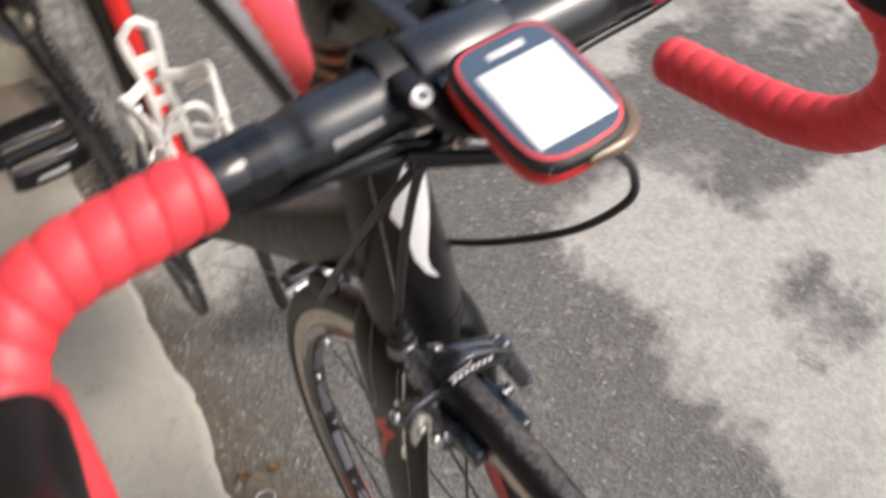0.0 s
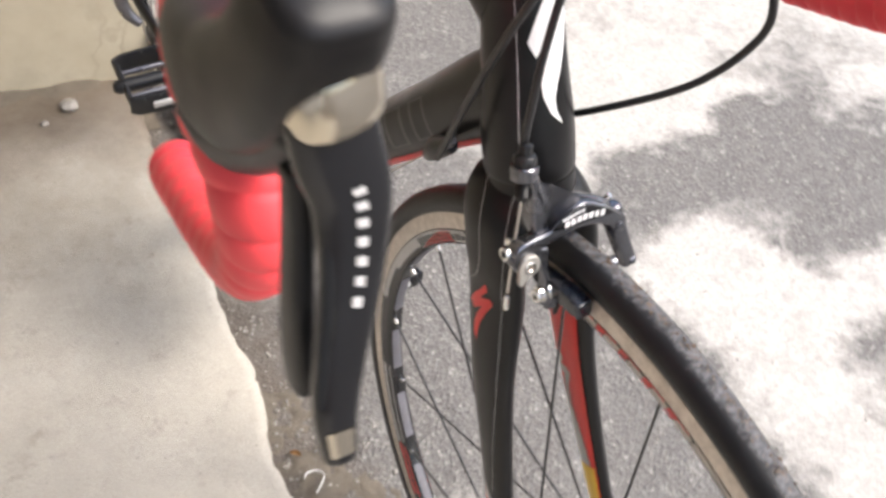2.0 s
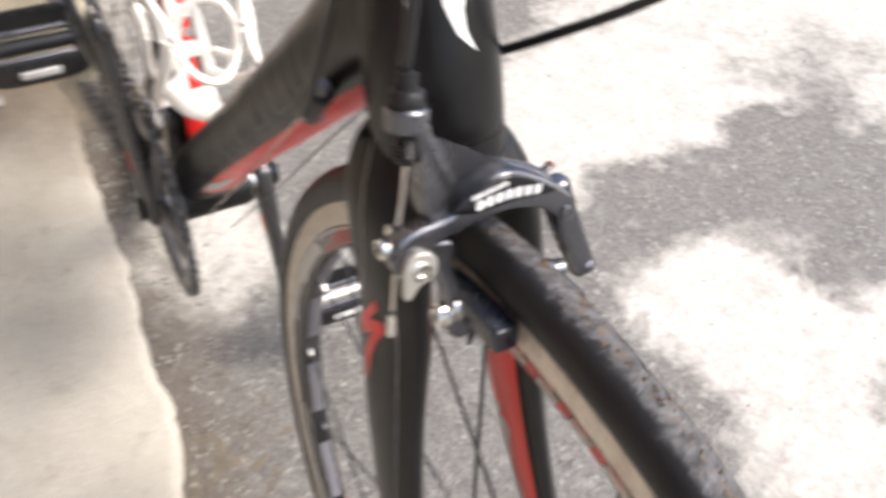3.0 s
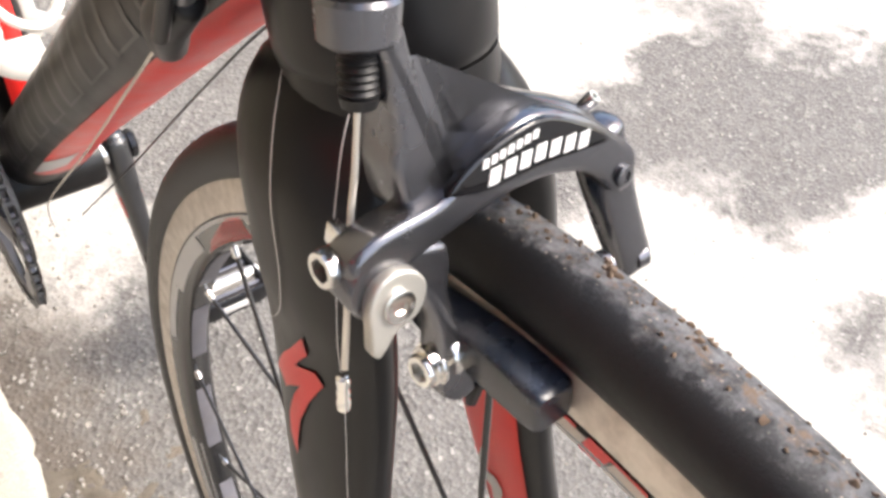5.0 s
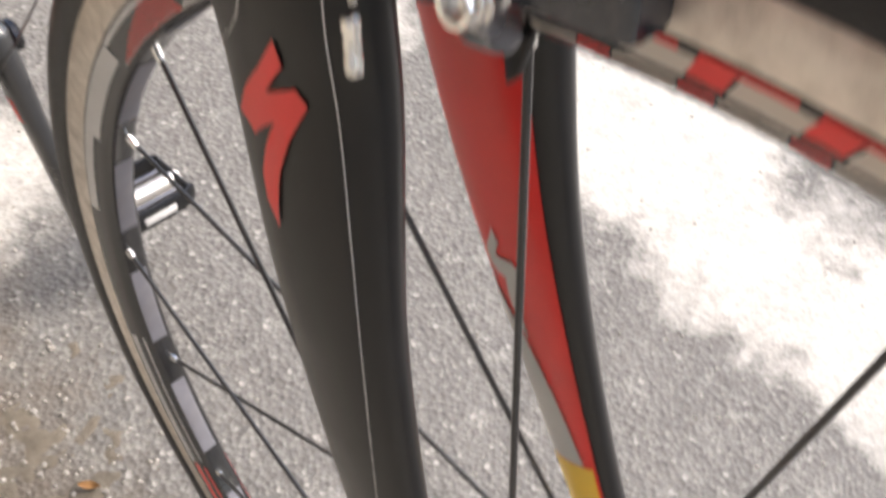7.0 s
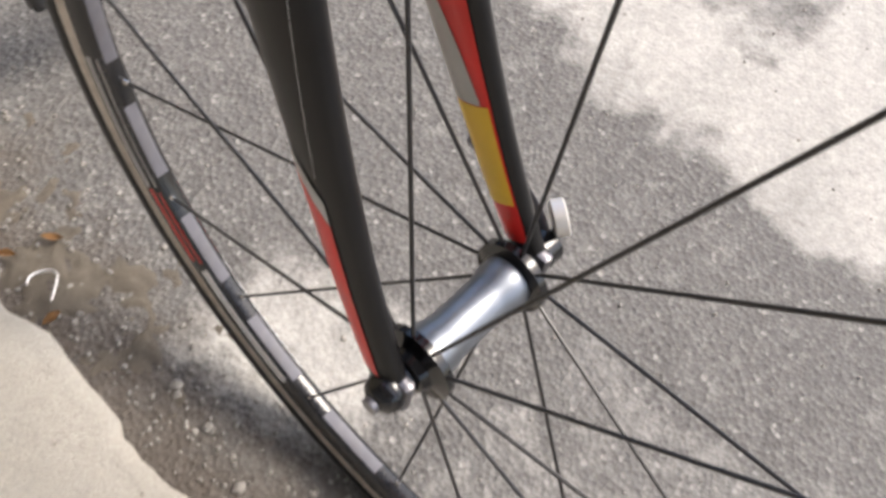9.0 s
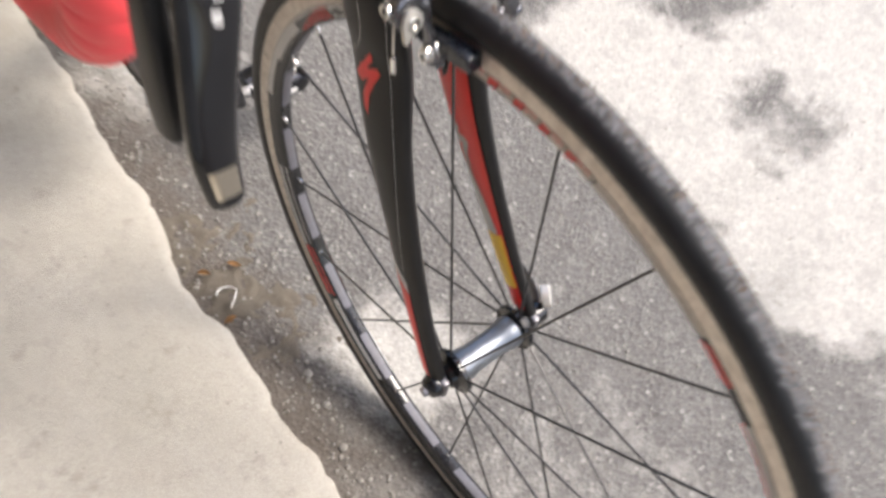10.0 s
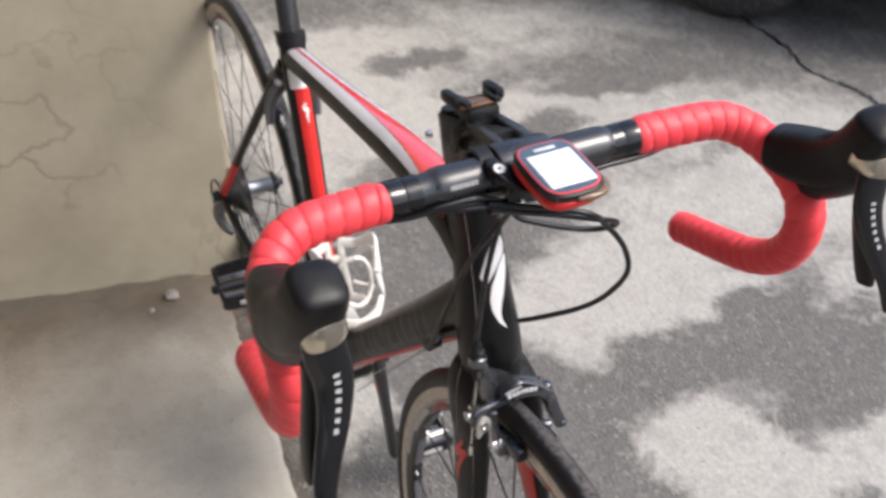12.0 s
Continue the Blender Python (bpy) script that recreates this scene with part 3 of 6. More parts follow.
SEAT_ROWS = [(0, 0.577, 0.268, 0.026, 0.020), (0, 0.592, 0.330, 0.0195, 0.020), (0, 0.629, 0.470, 0.0165, 0.020), (0, 0.668, 0.615, 0.0165, 0.019),
             (0, 0.698, 0.714, 0.0175, 0.0185), (0, 0.707, 0.748, 0.0175, 0.0180)]


def build_frame():
    head = part("head_tube", sweep(HEAD_ROWS, n=40, per=5), CARBON, bike)
    s = surface(HEAD_ROWS, per=5)
    def on_head(pts):
        return [((a - 238) / 74, (0.70 - u) / 0.41) for a, u in pts]
    badge = on_head([(309, .565), (312, .53), (294, .455), (279, .395), (273, .36), (274, .33), (282, .293), (266, .325), (256, .37), (254, .41), (262, .46), (282, .52)])
    part("head_badge", decal(s, badge, 0.722, 0.312, 238, 312), WHITE_PAINT, head, "white swoosh badge")
    stroke = on_head([(286, .70), (300, .665), (312, .60), (306, .57), (280, .525), (249, .46), (239, .495), (258, .575), (274, .635)])
    part("badge_stroke", decal(s, stroke, 0.722, 0.312, 238, 312), WHITE_PAINT, head, "white slanted stroke")
    part("pinstripe", patch(s, 0.02, 0.98, 224.8, 225.8, 20, 1), PRINT_GREY, head)
    down = part("down_tube", sweep(DOWN_ROWS, n=36, per=6, e=2.4), CARBON, bike)
    s = surface(DOWN_ROWS, per=6, e=2.4)
    part("red_panel", patch(s, 0.16, 0.80, 50, 130, 40, 12), RED_PAINT, down, "red lower face of the down tube")
    part("pale_piece", patch(surface(DOWN_ROWS, per=6, e=2.4, lift=0.0008), 0.70, 0.765, 96, 130, 8, 8, slant=0.05), GREY_DECAL, down, "pale grey slanted piece")
    for i in range(9):
        u = 0.30 + 0.062 * i
        letter = bmesh.new()
        for a, b, c, d in ((u, u + 0.042, 152, 155), (u, u + 0.042, 205, 208), (u, u + 0.006, 155, 205), (u + 0.036, u + 0.042, 155, 205)):
            patch(s, a, b, c, d, 4, 4, bm=letter)
        part("outline_letter", letter, DARK_DECAL, down)
    top = part("top_tube", sweep(TOP_ROWS, n=32, per=6, e=2.3), CARBON, bike)
    s = surface(TOP_ROWS, per=6, e=2.3)
    over = surface(TOP_ROWS, per=6, e=2.3, lift=0.0008)
    for skin_at, name, mat, wide, lose, note in ((s, "edge_line", BAND_PAINT, 62, 24, "broad pale band"), (over, "top_stripe", PINK_RED, 61, 4, "bright red stripe that tapers to a thin line")):
        stripe = bmesh.new()
        for i in range(40):
            u0, u1 = 0.13 + 0.0212 * i, 0.13 + 0.0212 * (i + 1)
            w = wide - lose * (i / 40) if mat is BAND_PAINT else lose + (wide - lose) * (1 - i / 40) ** 4.0
            patch(skin_at, u0, u1, 270 - w, 270 + w, 1, 8, bm=stripe)
        part(name, stripe, mat, top, note)
    seat = part("seat_tube", sweep(SEAT_ROWS, n=28, per=6), CARBON, bike)
    s = surface(SEAT_ROWS, per=6)
    part("red_panel", patch(s, 0.10, 0.735, 236, 304, 30, 8), RED_PAINT, seat, "red front face")
    part("white_band", patch(s, 0.735, 0.80, 215, 325, 6, 10), WHITE_PAINT, seat, "white band")
    part("swoosh", decal(surface(SEAT_ROWS, per=6, lift=0.0008), BOLT_S, 0.70, 0.645, 255, 285), WHITE_PAINT, seat)
    shell = lathe([(-0.040, 0.016), (-0.040, 0.0215), (-0.034, 0.0235), (0.034, 0.0235), (0.040, 0.0215), (0.040, 0.016)], 28, m=Matrix.Translation(BB))
    part("bottom_bracket_shell", shell, CARBON, bike)
    for sx in (-1, 1):
        rows = [(sx * 0.012, 0.709, 0.712, 0.007, 0.010), (sx * 0.020, 0.740, 0.664, 0.0065, 0.009), (sx * 0.040, 0.837, 0.522, 0.006, 0.0085),
                (sx * 0.058, 0.927, 0.385, 0.006, 0.008), (sx * 0.064, 0.959, 0.340, 0.005, 0.010)]
        rows = back(rows)
        stay = part("seat_stay", sweep(rows, n=16, per=5), CARBON, bike)
        st = surface(rows, per=5)
        part("red_tip", patch(st, 0.62, 0.93, 20, 340, 10, 18), RED_PAINT, stay)
        rows = [(sx * 0.026, 0.575, 0.256, 0.009, 0.015), (sx * 0.033, 0.655, 0.270, 0.008, 0.013), (sx * 0.048, 0.776, 0.296, 0.007, 0.011),
                (sx * 0.062, 0.907, 0.324, 0.006, 0.010), (sx * 0.065, 0.962, 0.334, 0.005, 0.011)]
        part("chain_stay", sweep(back(rows), n=16, per=5), CARBON, bike)
    bridge = sweep(back([(-0.022, 0.747, 0.664, 0.007, 0.009), (0.0, 0.741, 0.672, 0.008, 0.011), (0.022, 0.747, 0.664, 0.007, 0.009)]), ref=(0, 1, 0), n=14)
    part("stay_bridge", bridge, CARBON, bike)
    post = sweep([(0, 0.702, 0.734, 0.0136, 0.0136), (0, 0.728, 0.828, 0.0136, 0.0136), (0, 0.764, 0.945, 0.0136, 0.0136)], n=24)
    post = part("seat_post", post, CARBON_STEM, bike)
    part("yellow_mark", sweep([(0, 0.7275, 0.826, 0.0139, 0.0139), (0, 0.7315, 0.839, 0.0139, 0.0139)], n=24, per=1), YELLOW, post)
    clamp = part("seat_clamp", sweep([(0, 0.706, 0.743, 0.0195, 0.0195), (0, 0.710, 0.758, 0.0195, 0.0195)], n=28, per=1), BLACK_PLASTIC, bike)
    part("bolt", bolt((-0.012, 0.727, 0.751), (-1, 0.5, 0), 0.003, 0.005), STEEL, clamp)
    saddle = [(0, 0.643, 0.965, 0.012, 0.010), (0, 0.668, 0.970, 0.020, 0.013), (0, 0.723, 0.970, 0.027, 0.015), (0, 0.793, 0.968, 0.052, 0.017),
              (0, 0.858, 0.974, 0.070, 0.018), (0, 0.903, 0.978, 0.060, 0.012)]
    seat_top = part("saddle", sweep(saddle, n=24, e=2.3, dome=0.25), BLACK_PLASTIC, bike)
    rails = wire([(-0.012, 0.678, 0.958), (-0.022, 0.738, 0.942), (-0.022, 0.828, 0.942), (-0.030, 0.878, 0.962)], 0.0035)
    wire([(0.012, 0.678, 0.958), (0.022, 0.738, 0.942), (0.022, 0.828, 0.942), (0.030, 0.878, 0.962)], 0.0035, bm=rails)
    part("rails", rails, STEEL, seat_top)
    for sx in (-1, 1):
        stop = part("cable_stop", sweep([(sx * 0.033, 0.184, 0.676, 0.0055, 0.0060), (sx * 0.032, 0.202, 0.658, 0.0070, 0.0080), (sx * 0.025, 0.220, 0.636, 0.006, 0.006)], n=14, dome=0.5),
                    BLACK_PLASTIC, bike)
        part("ferrule", lathe([(0, 0.0036), (0.010, 0.0036), (0.011, 0.0030)], 12, m=aim((sx * 0.0335, 0.186, 0.674), (sx * 0.1, -0.45, 0.8))), ALLOY_DARK, stop)
    part("shift_wire", wire([(-0.029, 0.222, 0.634), (-0.0275, 0.330, 0.505), (-0.027, 0.460, 0.352), (-0.012, 0.545, 0.240)], 0.0006, n=6), WIRE, bike)
    part("shift_wire", wire([(0.030, 0.216, 0.640), (0.031, 0.2613, 0.5983), (0.031, 0.3348, 0.5116), (0.030, 0.4506, 0.3692), (0.012, 0.548, 0.240)], 0.0007, n=6), CABLE, bike)


BLADE = [(0.0, 0.147, 0.661, 0.030, 0.0165), (0.0155, 0.1462, 0.660, 0.030, 0.0165), (0.0255, 0.1408, 0.646, 0.0297, 0.0150), (0.0291, 0.131, 0.620, 0.0288, 0.0138),
         (0.030, 0.1212, 0.590, 0.0265, 0.0124), (0.0353, 0.099, 0.530, 0.0216, 0.0100), (0.0411, 0.0674, 0.460, 0.0159, 0.0081), (0.0461, 0.0352, 0.395, 0.0118, 0.0072),
         (0.0491, 0.0109, 0.352, 0.0101, 0.0068), (0.0505, 0.002, 0.337, 0.0095, 0.0060)]
# the same double curve with its tips leaning apart, as on the fork blade
BLADE_S = [(.80, 0), (.82, .20), (.56, .40), (.90, .33), (1.0, .42), (.72, .61), (.54, .77), (.44, .91), (.39, 1.0), (.26, .91), (.28, .80), (.44, .66), (.60, .54), (.28, .64), (.20, .60),
           (.05, .57), (.20, .48), (.54, .27)]


def build_fork():
    collar = sweep([(0.0052, *on_axis(z)[1:], a, b) for z, a, b in ((0.652, 0.028, 0.030), (0.664, 0.0290, 0.0305), (0.6740, 0.0284, 0.0299))], n=36, per=3)
    fork = part("fork", collar, CARBON, bike)
    for sx in (-1, 1):
        rows = [(sx * r[0] + float(np.interp(r[2], [0.337, 0.46, 0.53, 0.59, 0.661], [0.0, 0.0, 0.0010, 0.0045, 0.0056])), *r[1:]) for r in BLADE]
        blade = part("fork_blade", sweep(rows, ref=(0, 1, 0), n=32, per=6, e=2.15), CARBON, fork)
        s = surface(rows, ref=(0, 1, 0), per=6, e=2.15, lift=0.0006)

        def face(u, a, s=s, sx=sx):
            # angle 0 looks back, 90 outward, 180 ahead, 270 toward the wheel
            return s(u, a if sx > 0 else 360 - a)
        if sx < 0:
            part("swoosh", decal(face, BLADE_S, 0.394, 0.510, 55, 116), RED_PAINT, blade, "red swoosh")
            part("pinstripe", strip(face, [(0.085, 64), (0.116, 73), (0.149, 83), (0.198, 90), (0.25, 93), (0.312, 94), (0.367, 88), (0.40, 74), (0.42, 52)], 0.8), PRINT_GREY, blade)
            part("pinstripe", strip(face, [(0.09, 108), (0.129, 120), (0.198, 133), (0.25, 138), (0.327, 139), (0.424, 135), (0.49, 134), (0.53, 134), (0.57, 131), (0.61, 123), (0.64, 115), (0.70, 100)], 0.8), PRINT_GREY, blade)
            part("red_panel", patch(face, 0.715, 0.905, 42, 103, 16, 8, slant=0.04), RED_PAINT, blade, "red lower end")
            part("grey_edge", patch(face, 0.697, 0.714, 42, 103, 3, 8, slant=0.04), GREY_DECAL, blade)
        else:
            part("red_panel", patch(face, 0.36, 0.90, 225, 345, 40, 10), RED_PAINT, blade, "red inner face")
            surf = surface(rows, ref=(0, 1, 0), per=6, e=2.15, lift=0.0011)
            part("swoosh", decal(surf, BOLT_S, 0.572, 0.640, 302, 262), GREY_DECAL, blade, "pale swoosh")
            pale = bmesh.new()
            bound = catmull([(0.61, 312.0, 0.0), (0.635, 284.0, 0.0), (0.68, 262.0, 0.0), (0.727, 246.0, 0.0)], 6)
            grid = [[pale.verts.new(surf(u, a + (330 - a) * k / 10)) for k in range(11)] for u, a, _ in bound]
            for g, h in zip(grid, grid[1:]):
                for k in range(10):
                    pale.faces.new((g[k], g[k + 1], h[k + 1], h[k]))
            part("pale_edge", pale, GREY_DECAL, blade, "pale grey swept edge")
            part("yellow_sticker", patch(surf, 0.728, 0.832, 231, 312, 8, 8), YELLOW, blade, "yellow warning sticker")
        tip = block((0.008, 0.020, 0.024), Matrix.Translation((sx * 0.0495, 0.0, 0.334)), 0.003)
        part("dropout", tip, ALLOY_DARK, fork)


def arc_plate(r0, r1, a0, a1, x, n, bm, slant=0.0):
    """A flat arc on the side of a wheel, facing along x."""
    v = []
    for i in range(n + 1):
        a = radians(a0 + (a1 - a0) * i / n)
        v.append([bm.verts.new((x, r * math.cos(a + k), r * math.sin(a + k))) for r, k in ((r0, 0.0), (r1, radians(slant)))])
    for p, q in zip(v, v[1:]):
        bm.faces.new((p[0], p[1], q[1], q[0]))


def rim_x(r):
    """Half width of the rim at a radius."""
    pts = [(0.2888, 0.0040), (0.2902, 0.0066), (0.294, 0.0088), (0.3025, 0.0103), (0.3145, 0.0105)]
    for (r0, x0), (r1, x1) in zip(pts, pts[1:]):
        if r <= r1:
            return x0 + (x1 - x0) * (r - r0) / (r1 - r0)
    return pts[-1][1]


# kind, material, inner and outer radius, first and last angle
RIM_MARKS = [("pale_decal_or_gleam", GREY_DECAL, 0.2915, 0.3015, 47.5, 52.0), ("dark_decal", DARK_DECAL, 0.2940, 0.2990, 48.5, 50.5), ("pale_decal_or_gleam", GREY_DECAL, 0.2935, 0.3015, 20, 34), ("pale_decal_or_gleam", GREY_DECAL, 0.2965, 0.3015, 8, 20)]
RIM_MARKS += [("pale_base", GREY_DECAL, 0.2912, 0.3016, 34, 47.4)]
RIM_MARKS += [("red_stripe", RED_PAINT, 0.2913 + 0.0010 * i, 0.2917 + 0.0010 * i, 34.5 + i, 47) for i in range(10)]
RIM_MARKS += [("red_decal", RED_PAINT, 0.2925, 0.3018, 72.9 + 4.2 * i, 74.3 + 4.2 * i) for i in range(6)]
RIM_MARKS += [("tan_decal", TAN_DECAL, 0.2925, 0.3004, 74.4 + 4.2 * i, 77.0 + 4.2 * i) for i in range(6)]
RIM_MARKS += [("red_line", RED_PAINT, 0.3005, 0.3018, 74.6 + 4.2 * i, 77.1 + 4.2 * i) for i in range(6)]
RIM_MARKS += [("tan_decal", TAN_DECAL, 0.2925, 0.3018, 98.4, 117.6), ("red_decal", RED_PAINT, 0.2925, 0.3000, 118.4, 123.6)]
RIM_MARKS += [("red_line", RED_PAINT, 0.2915, 0.2945, 129 + 16 * i, 142 + 16 * i) for i in range(4)]
RIM_MARKS += [("pale_line", GREY_DECAL, 0.2950, 0.3012, 129 + 16 * i, 143 + 16 * i) for i in range(4)]
# lower rear: white band and pale arc paint the sky's gleam on the slope
RIM_MARKS += [("white_band", WHITE_PAINT, 0.2910, 0.2960, -66, -46), ("red_decal", RED_PAINT, 0.2910, 0.2985, -45, -33), ("pale_decal_or_gleam", GREY_DECAL, 0.2910, 0.3000, -32, -12)]
RIM_MARKS += [("red_decal", RED_PAINT, 0.2915, 0.3015, 205 + 14 * i, 212 + 14 * i) for i in range(4)]


def tyre_crumbs(rim):
    """Small clods of soil that cling to the crown of the tyre."""
    rng = random.Random(11)
    bm = bmesh.new()
    for _ in range(420):
        a = radians(rng.uniform(50, 135))
        side = radians(rng.gauss(24, 17))
        r = rng.uniform(0.00025, 0.0010) * (0.6 + 0.6 * rng.random())
        reach = 0.3222 + 0.0119 * math.cos(side)
        at = Vector((0.0122 * math.sin(side), reach * math.cos(a), reach * math.sin(a)))
        made = bmesh.ops.create_icosphere(bm, subdivisions=1, radius=r, matrix=Matrix.Translation(at))
        for v in made["verts"]:
            v.co += Vector((rng.uniform(-1, 1), rng.uniform(-1, 1), rng.uniform(-1, 1))) * r * 0.35
    ob = part("soil_grit", bm, CRUMB, rim, "brown crumbs of soil")
    ob["kind"] = "stuff"


def build_wheel(name, hub_at, spokes, phase, rear=False):
    prof = [(-rim_x(r), r) for r in (0.2888, 0.2902, 0.294, 0.3025)] + [(-0.0080, 0.3028), (0.0080, 0.3028)]
    prof += [(rim_x(r), r) for r in (0.3025, 0.294, 0.2902, 0.2888)]
    rim = part(name, lathe(prof, 144, closed=True), RIM_BLACK, bike, "black alloy rim with machined brake track", at=hub_at)
    rim.scale = (1.0, 1.018, 1.018)
    turn = 35 if rear else 0
    for sx in (-1, 1):
        track = lathe([(sx * 0.0080, 0.3028), (sx * 0.01035, 0.3028), (sx * 0.0106, 0.3140), (sx * 0.0100, 0.3155), (sx * 0.0080, 0.3155)], 144, closed=True)
        part("brake_track", track, TRACK, rim, "machined silver brake track")
        for kind, mat, r0, r1, a0, a1 in RIM_MARKS:
            bm = bmesh.new()
            arc_plate(r0, r1, a0 + turn, a1 + turn, 0, max(2, int(abs(a1 - a0) / 1.2)), bm, 0.8 if kind in ("red_decal", "tan_decal") else 0.0)
            for v in bm.verts:
                v.co.x = sx * (rim_x(math.hypot(v.co.y, v.co.z)) + (0.0002 if kind == "pale_base" else 0.0004))
            part(kind, bm, mat, rim)
    th = np.linspace(radians(-58), radians(238), 26)
    prof = [(0.0122 * math.cos(a), 0.3222 + 0.0118 * math.sin(a)) for a in th]
    part("tyre", lathe(prof, 180, closed=True), TYRE, rim, "black tyre with a dusty, gritty crown")
    if not rear:
        tyre_crumbs(rim)
    w = 0.035 if not rear else 0.030
    hub = lathe([(-w + 0.004, 0.0120), (-w + 0.005, 0.0142), (-w + 0.014, 0.0140), (-w + 0.017, 0.0128), (0, 0.0122), (w - 0.017, 0.0128), (w - 0.014, 0.0140), (w - 0.005, 0.0142), (w - 0.004, 0.0120)], 36)
    hub = part("hub", hub, HUB_SHELL, rim, "grey alloy hub shell")
    for sx in (-1, 1):
        fl = lathe([(sx * (w - 0.005), 0.006), (sx * (w - 0.0045), 0.0145), (sx * (w - 0.0035), 0.0205), (sx * (w + 0.001), 0.0208), (sx * (w + 0.002), 0.016),
                    (sx * (w + 0.0035), 0.0125), (sx * (w + 0.008), 0.0110), (sx * (w + 0.009), 0.0075), (sx * 0.046, 0.0070), (sx * 0.046, 0.003)], 36)
        part("flange", fl, GLOSS_BLACK, rim, "black hub flange")
    me_s, me_n = {}, {}
    for i in range(spokes):
        a = radians(phase + 360.0 / spokes * i)
        sx = 1 if i % 2 else -1
        lead = radians(0 if not rear else (24 if (i // 2) % 2 else -24))
        p0 = Vector((sx * w, 0.0168 * math.cos(a + lead), 0.0168 * math.sin(a + lead)))
        p1 = Vector((sx * 0.0020, 0.2922 * math.cos(a), 0.2922 * math.sin(a)))
        d = (p1 - p0)
        key = round(d.length, 4)
        if key not in me_s:
            bm = lathe([(0, 0.0008 if rear else 0.0011), (d.length, 0.0008 if rear else 0.0011)], 7)
            ob = part("spoke", bm, SPOKE, rim)
            me_s[key] = ob.data
            ob.matrix_basis = aim(p0, d, (1, 0, 0))
            bm = lathe([(-0.0085, 0.0013), (-0.0078, 0.0018), (0.0, 0.0018), (0.002, 0.0021)], 10)
            nb = part("nipple", bm, STEEL, rim)
            me_n[0] = nb.data
            nb.matrix_basis = aim(p1, d, (1, 0, 0))
        else:
            shared("spoke", me_s[key], rim, aim(p0, d, (1, 0, 0)))
            shared("nipple", me_n[0], rim, aim(p1, d, (1, 0, 0)))
    if not rear:
        # the rim is milled away between the spokes
        face = bmesh.new()
        rows = []
        for i in range(13):
            a = radians(-5.6 + 11.2 * i / 12)
            dip = 0.0006 if 0 < i < 12 else -0.0002
            rows.append([face.verts.new((x, (0.2884 + dip * k) * math.cos(a), (0.2884 + dip * k) * math.sin(a))) for x, k in ((-0.0046, 0.0), (-0.0036, -0.5), (0.0036, -0.5), (0.0046, 0.0))])
        for a, b in zip(rows, rows[1:]):
            for k in range(3):
                face.faces.new((a[k], a[k + 1], b[k + 1], b[k]))
        first = part("milled_face", face, RIM_MILLED, rim)
        first.rotation_euler.x = radians(phase + 9)
        for i in range(1, spokes):
            shared("milled_face", first.data, rim, Matrix.Rotation(radians(phase + 9 + 18 * i), 4, "X"))
    ax = 0.052 if not rear else 0.068
    nut = lathe([(-ax, 0.006), (-ax - 0.001, 0.0100), (-ax - 0.004, 0.0105), (-ax - 0.009, 0.0085), (-ax - 0.0115, 0.0050), (-ax - 0.0120, 0.002)], 20)
    part("skewer_nut", nut, GLOSS_BLACK, rim, "black quick-release nut")
    end = lathe([(-ax - 0.0118, 0.0045), (-ax - 0.0145, 0.0042), (-ax - 0.0150, 0.001)], 16)
    part("skewer_end", end, ALLOY_DARK, rim)
    cam_body = lathe([(ax, 0.007), (ax + 0.001, 0.0098), (ax + 0.010, 0.0100), (ax + 0.013, 0.0075), (ax + 0.0135, 0.002)], 22)
    cam_body = part("skewer_cam", cam_body, GLOSS_BLACK, rim, "black quick-release cam")
    eye = lathe([(-0.004, 0.0035), (-0.004, 0.0085), (-0.003, 0.0098), (0.003, 0.0098), (0.004, 0.0085), (0.004, 0.0035)], 28, m=aim((ax + 0.016, 0.002, 0.015), (0.75, -0.60, 0.28)), closed=True)
    part("lever_eye", eye, ALLOY_GREY, cam_body, "silver ring at the lever's pivot")
    lever = sweep([(ax + 0.008, 0.002, 0.002, 0.0032, 0.0075), (ax + 0.017, 0.020, 0.008, 0.0030, 0.0066), (ax + 0.022, 0.045, 0.009, 0.0026, 0.0056), (ax + 0.024, 0.067, 0.007, 0.0020, 0.0046)], n=12, dome=0.4)
    part("skewer_lever", lever, ALLOY_DARK if not rear else STEEL, rim, "quick-release lever")
    return rim


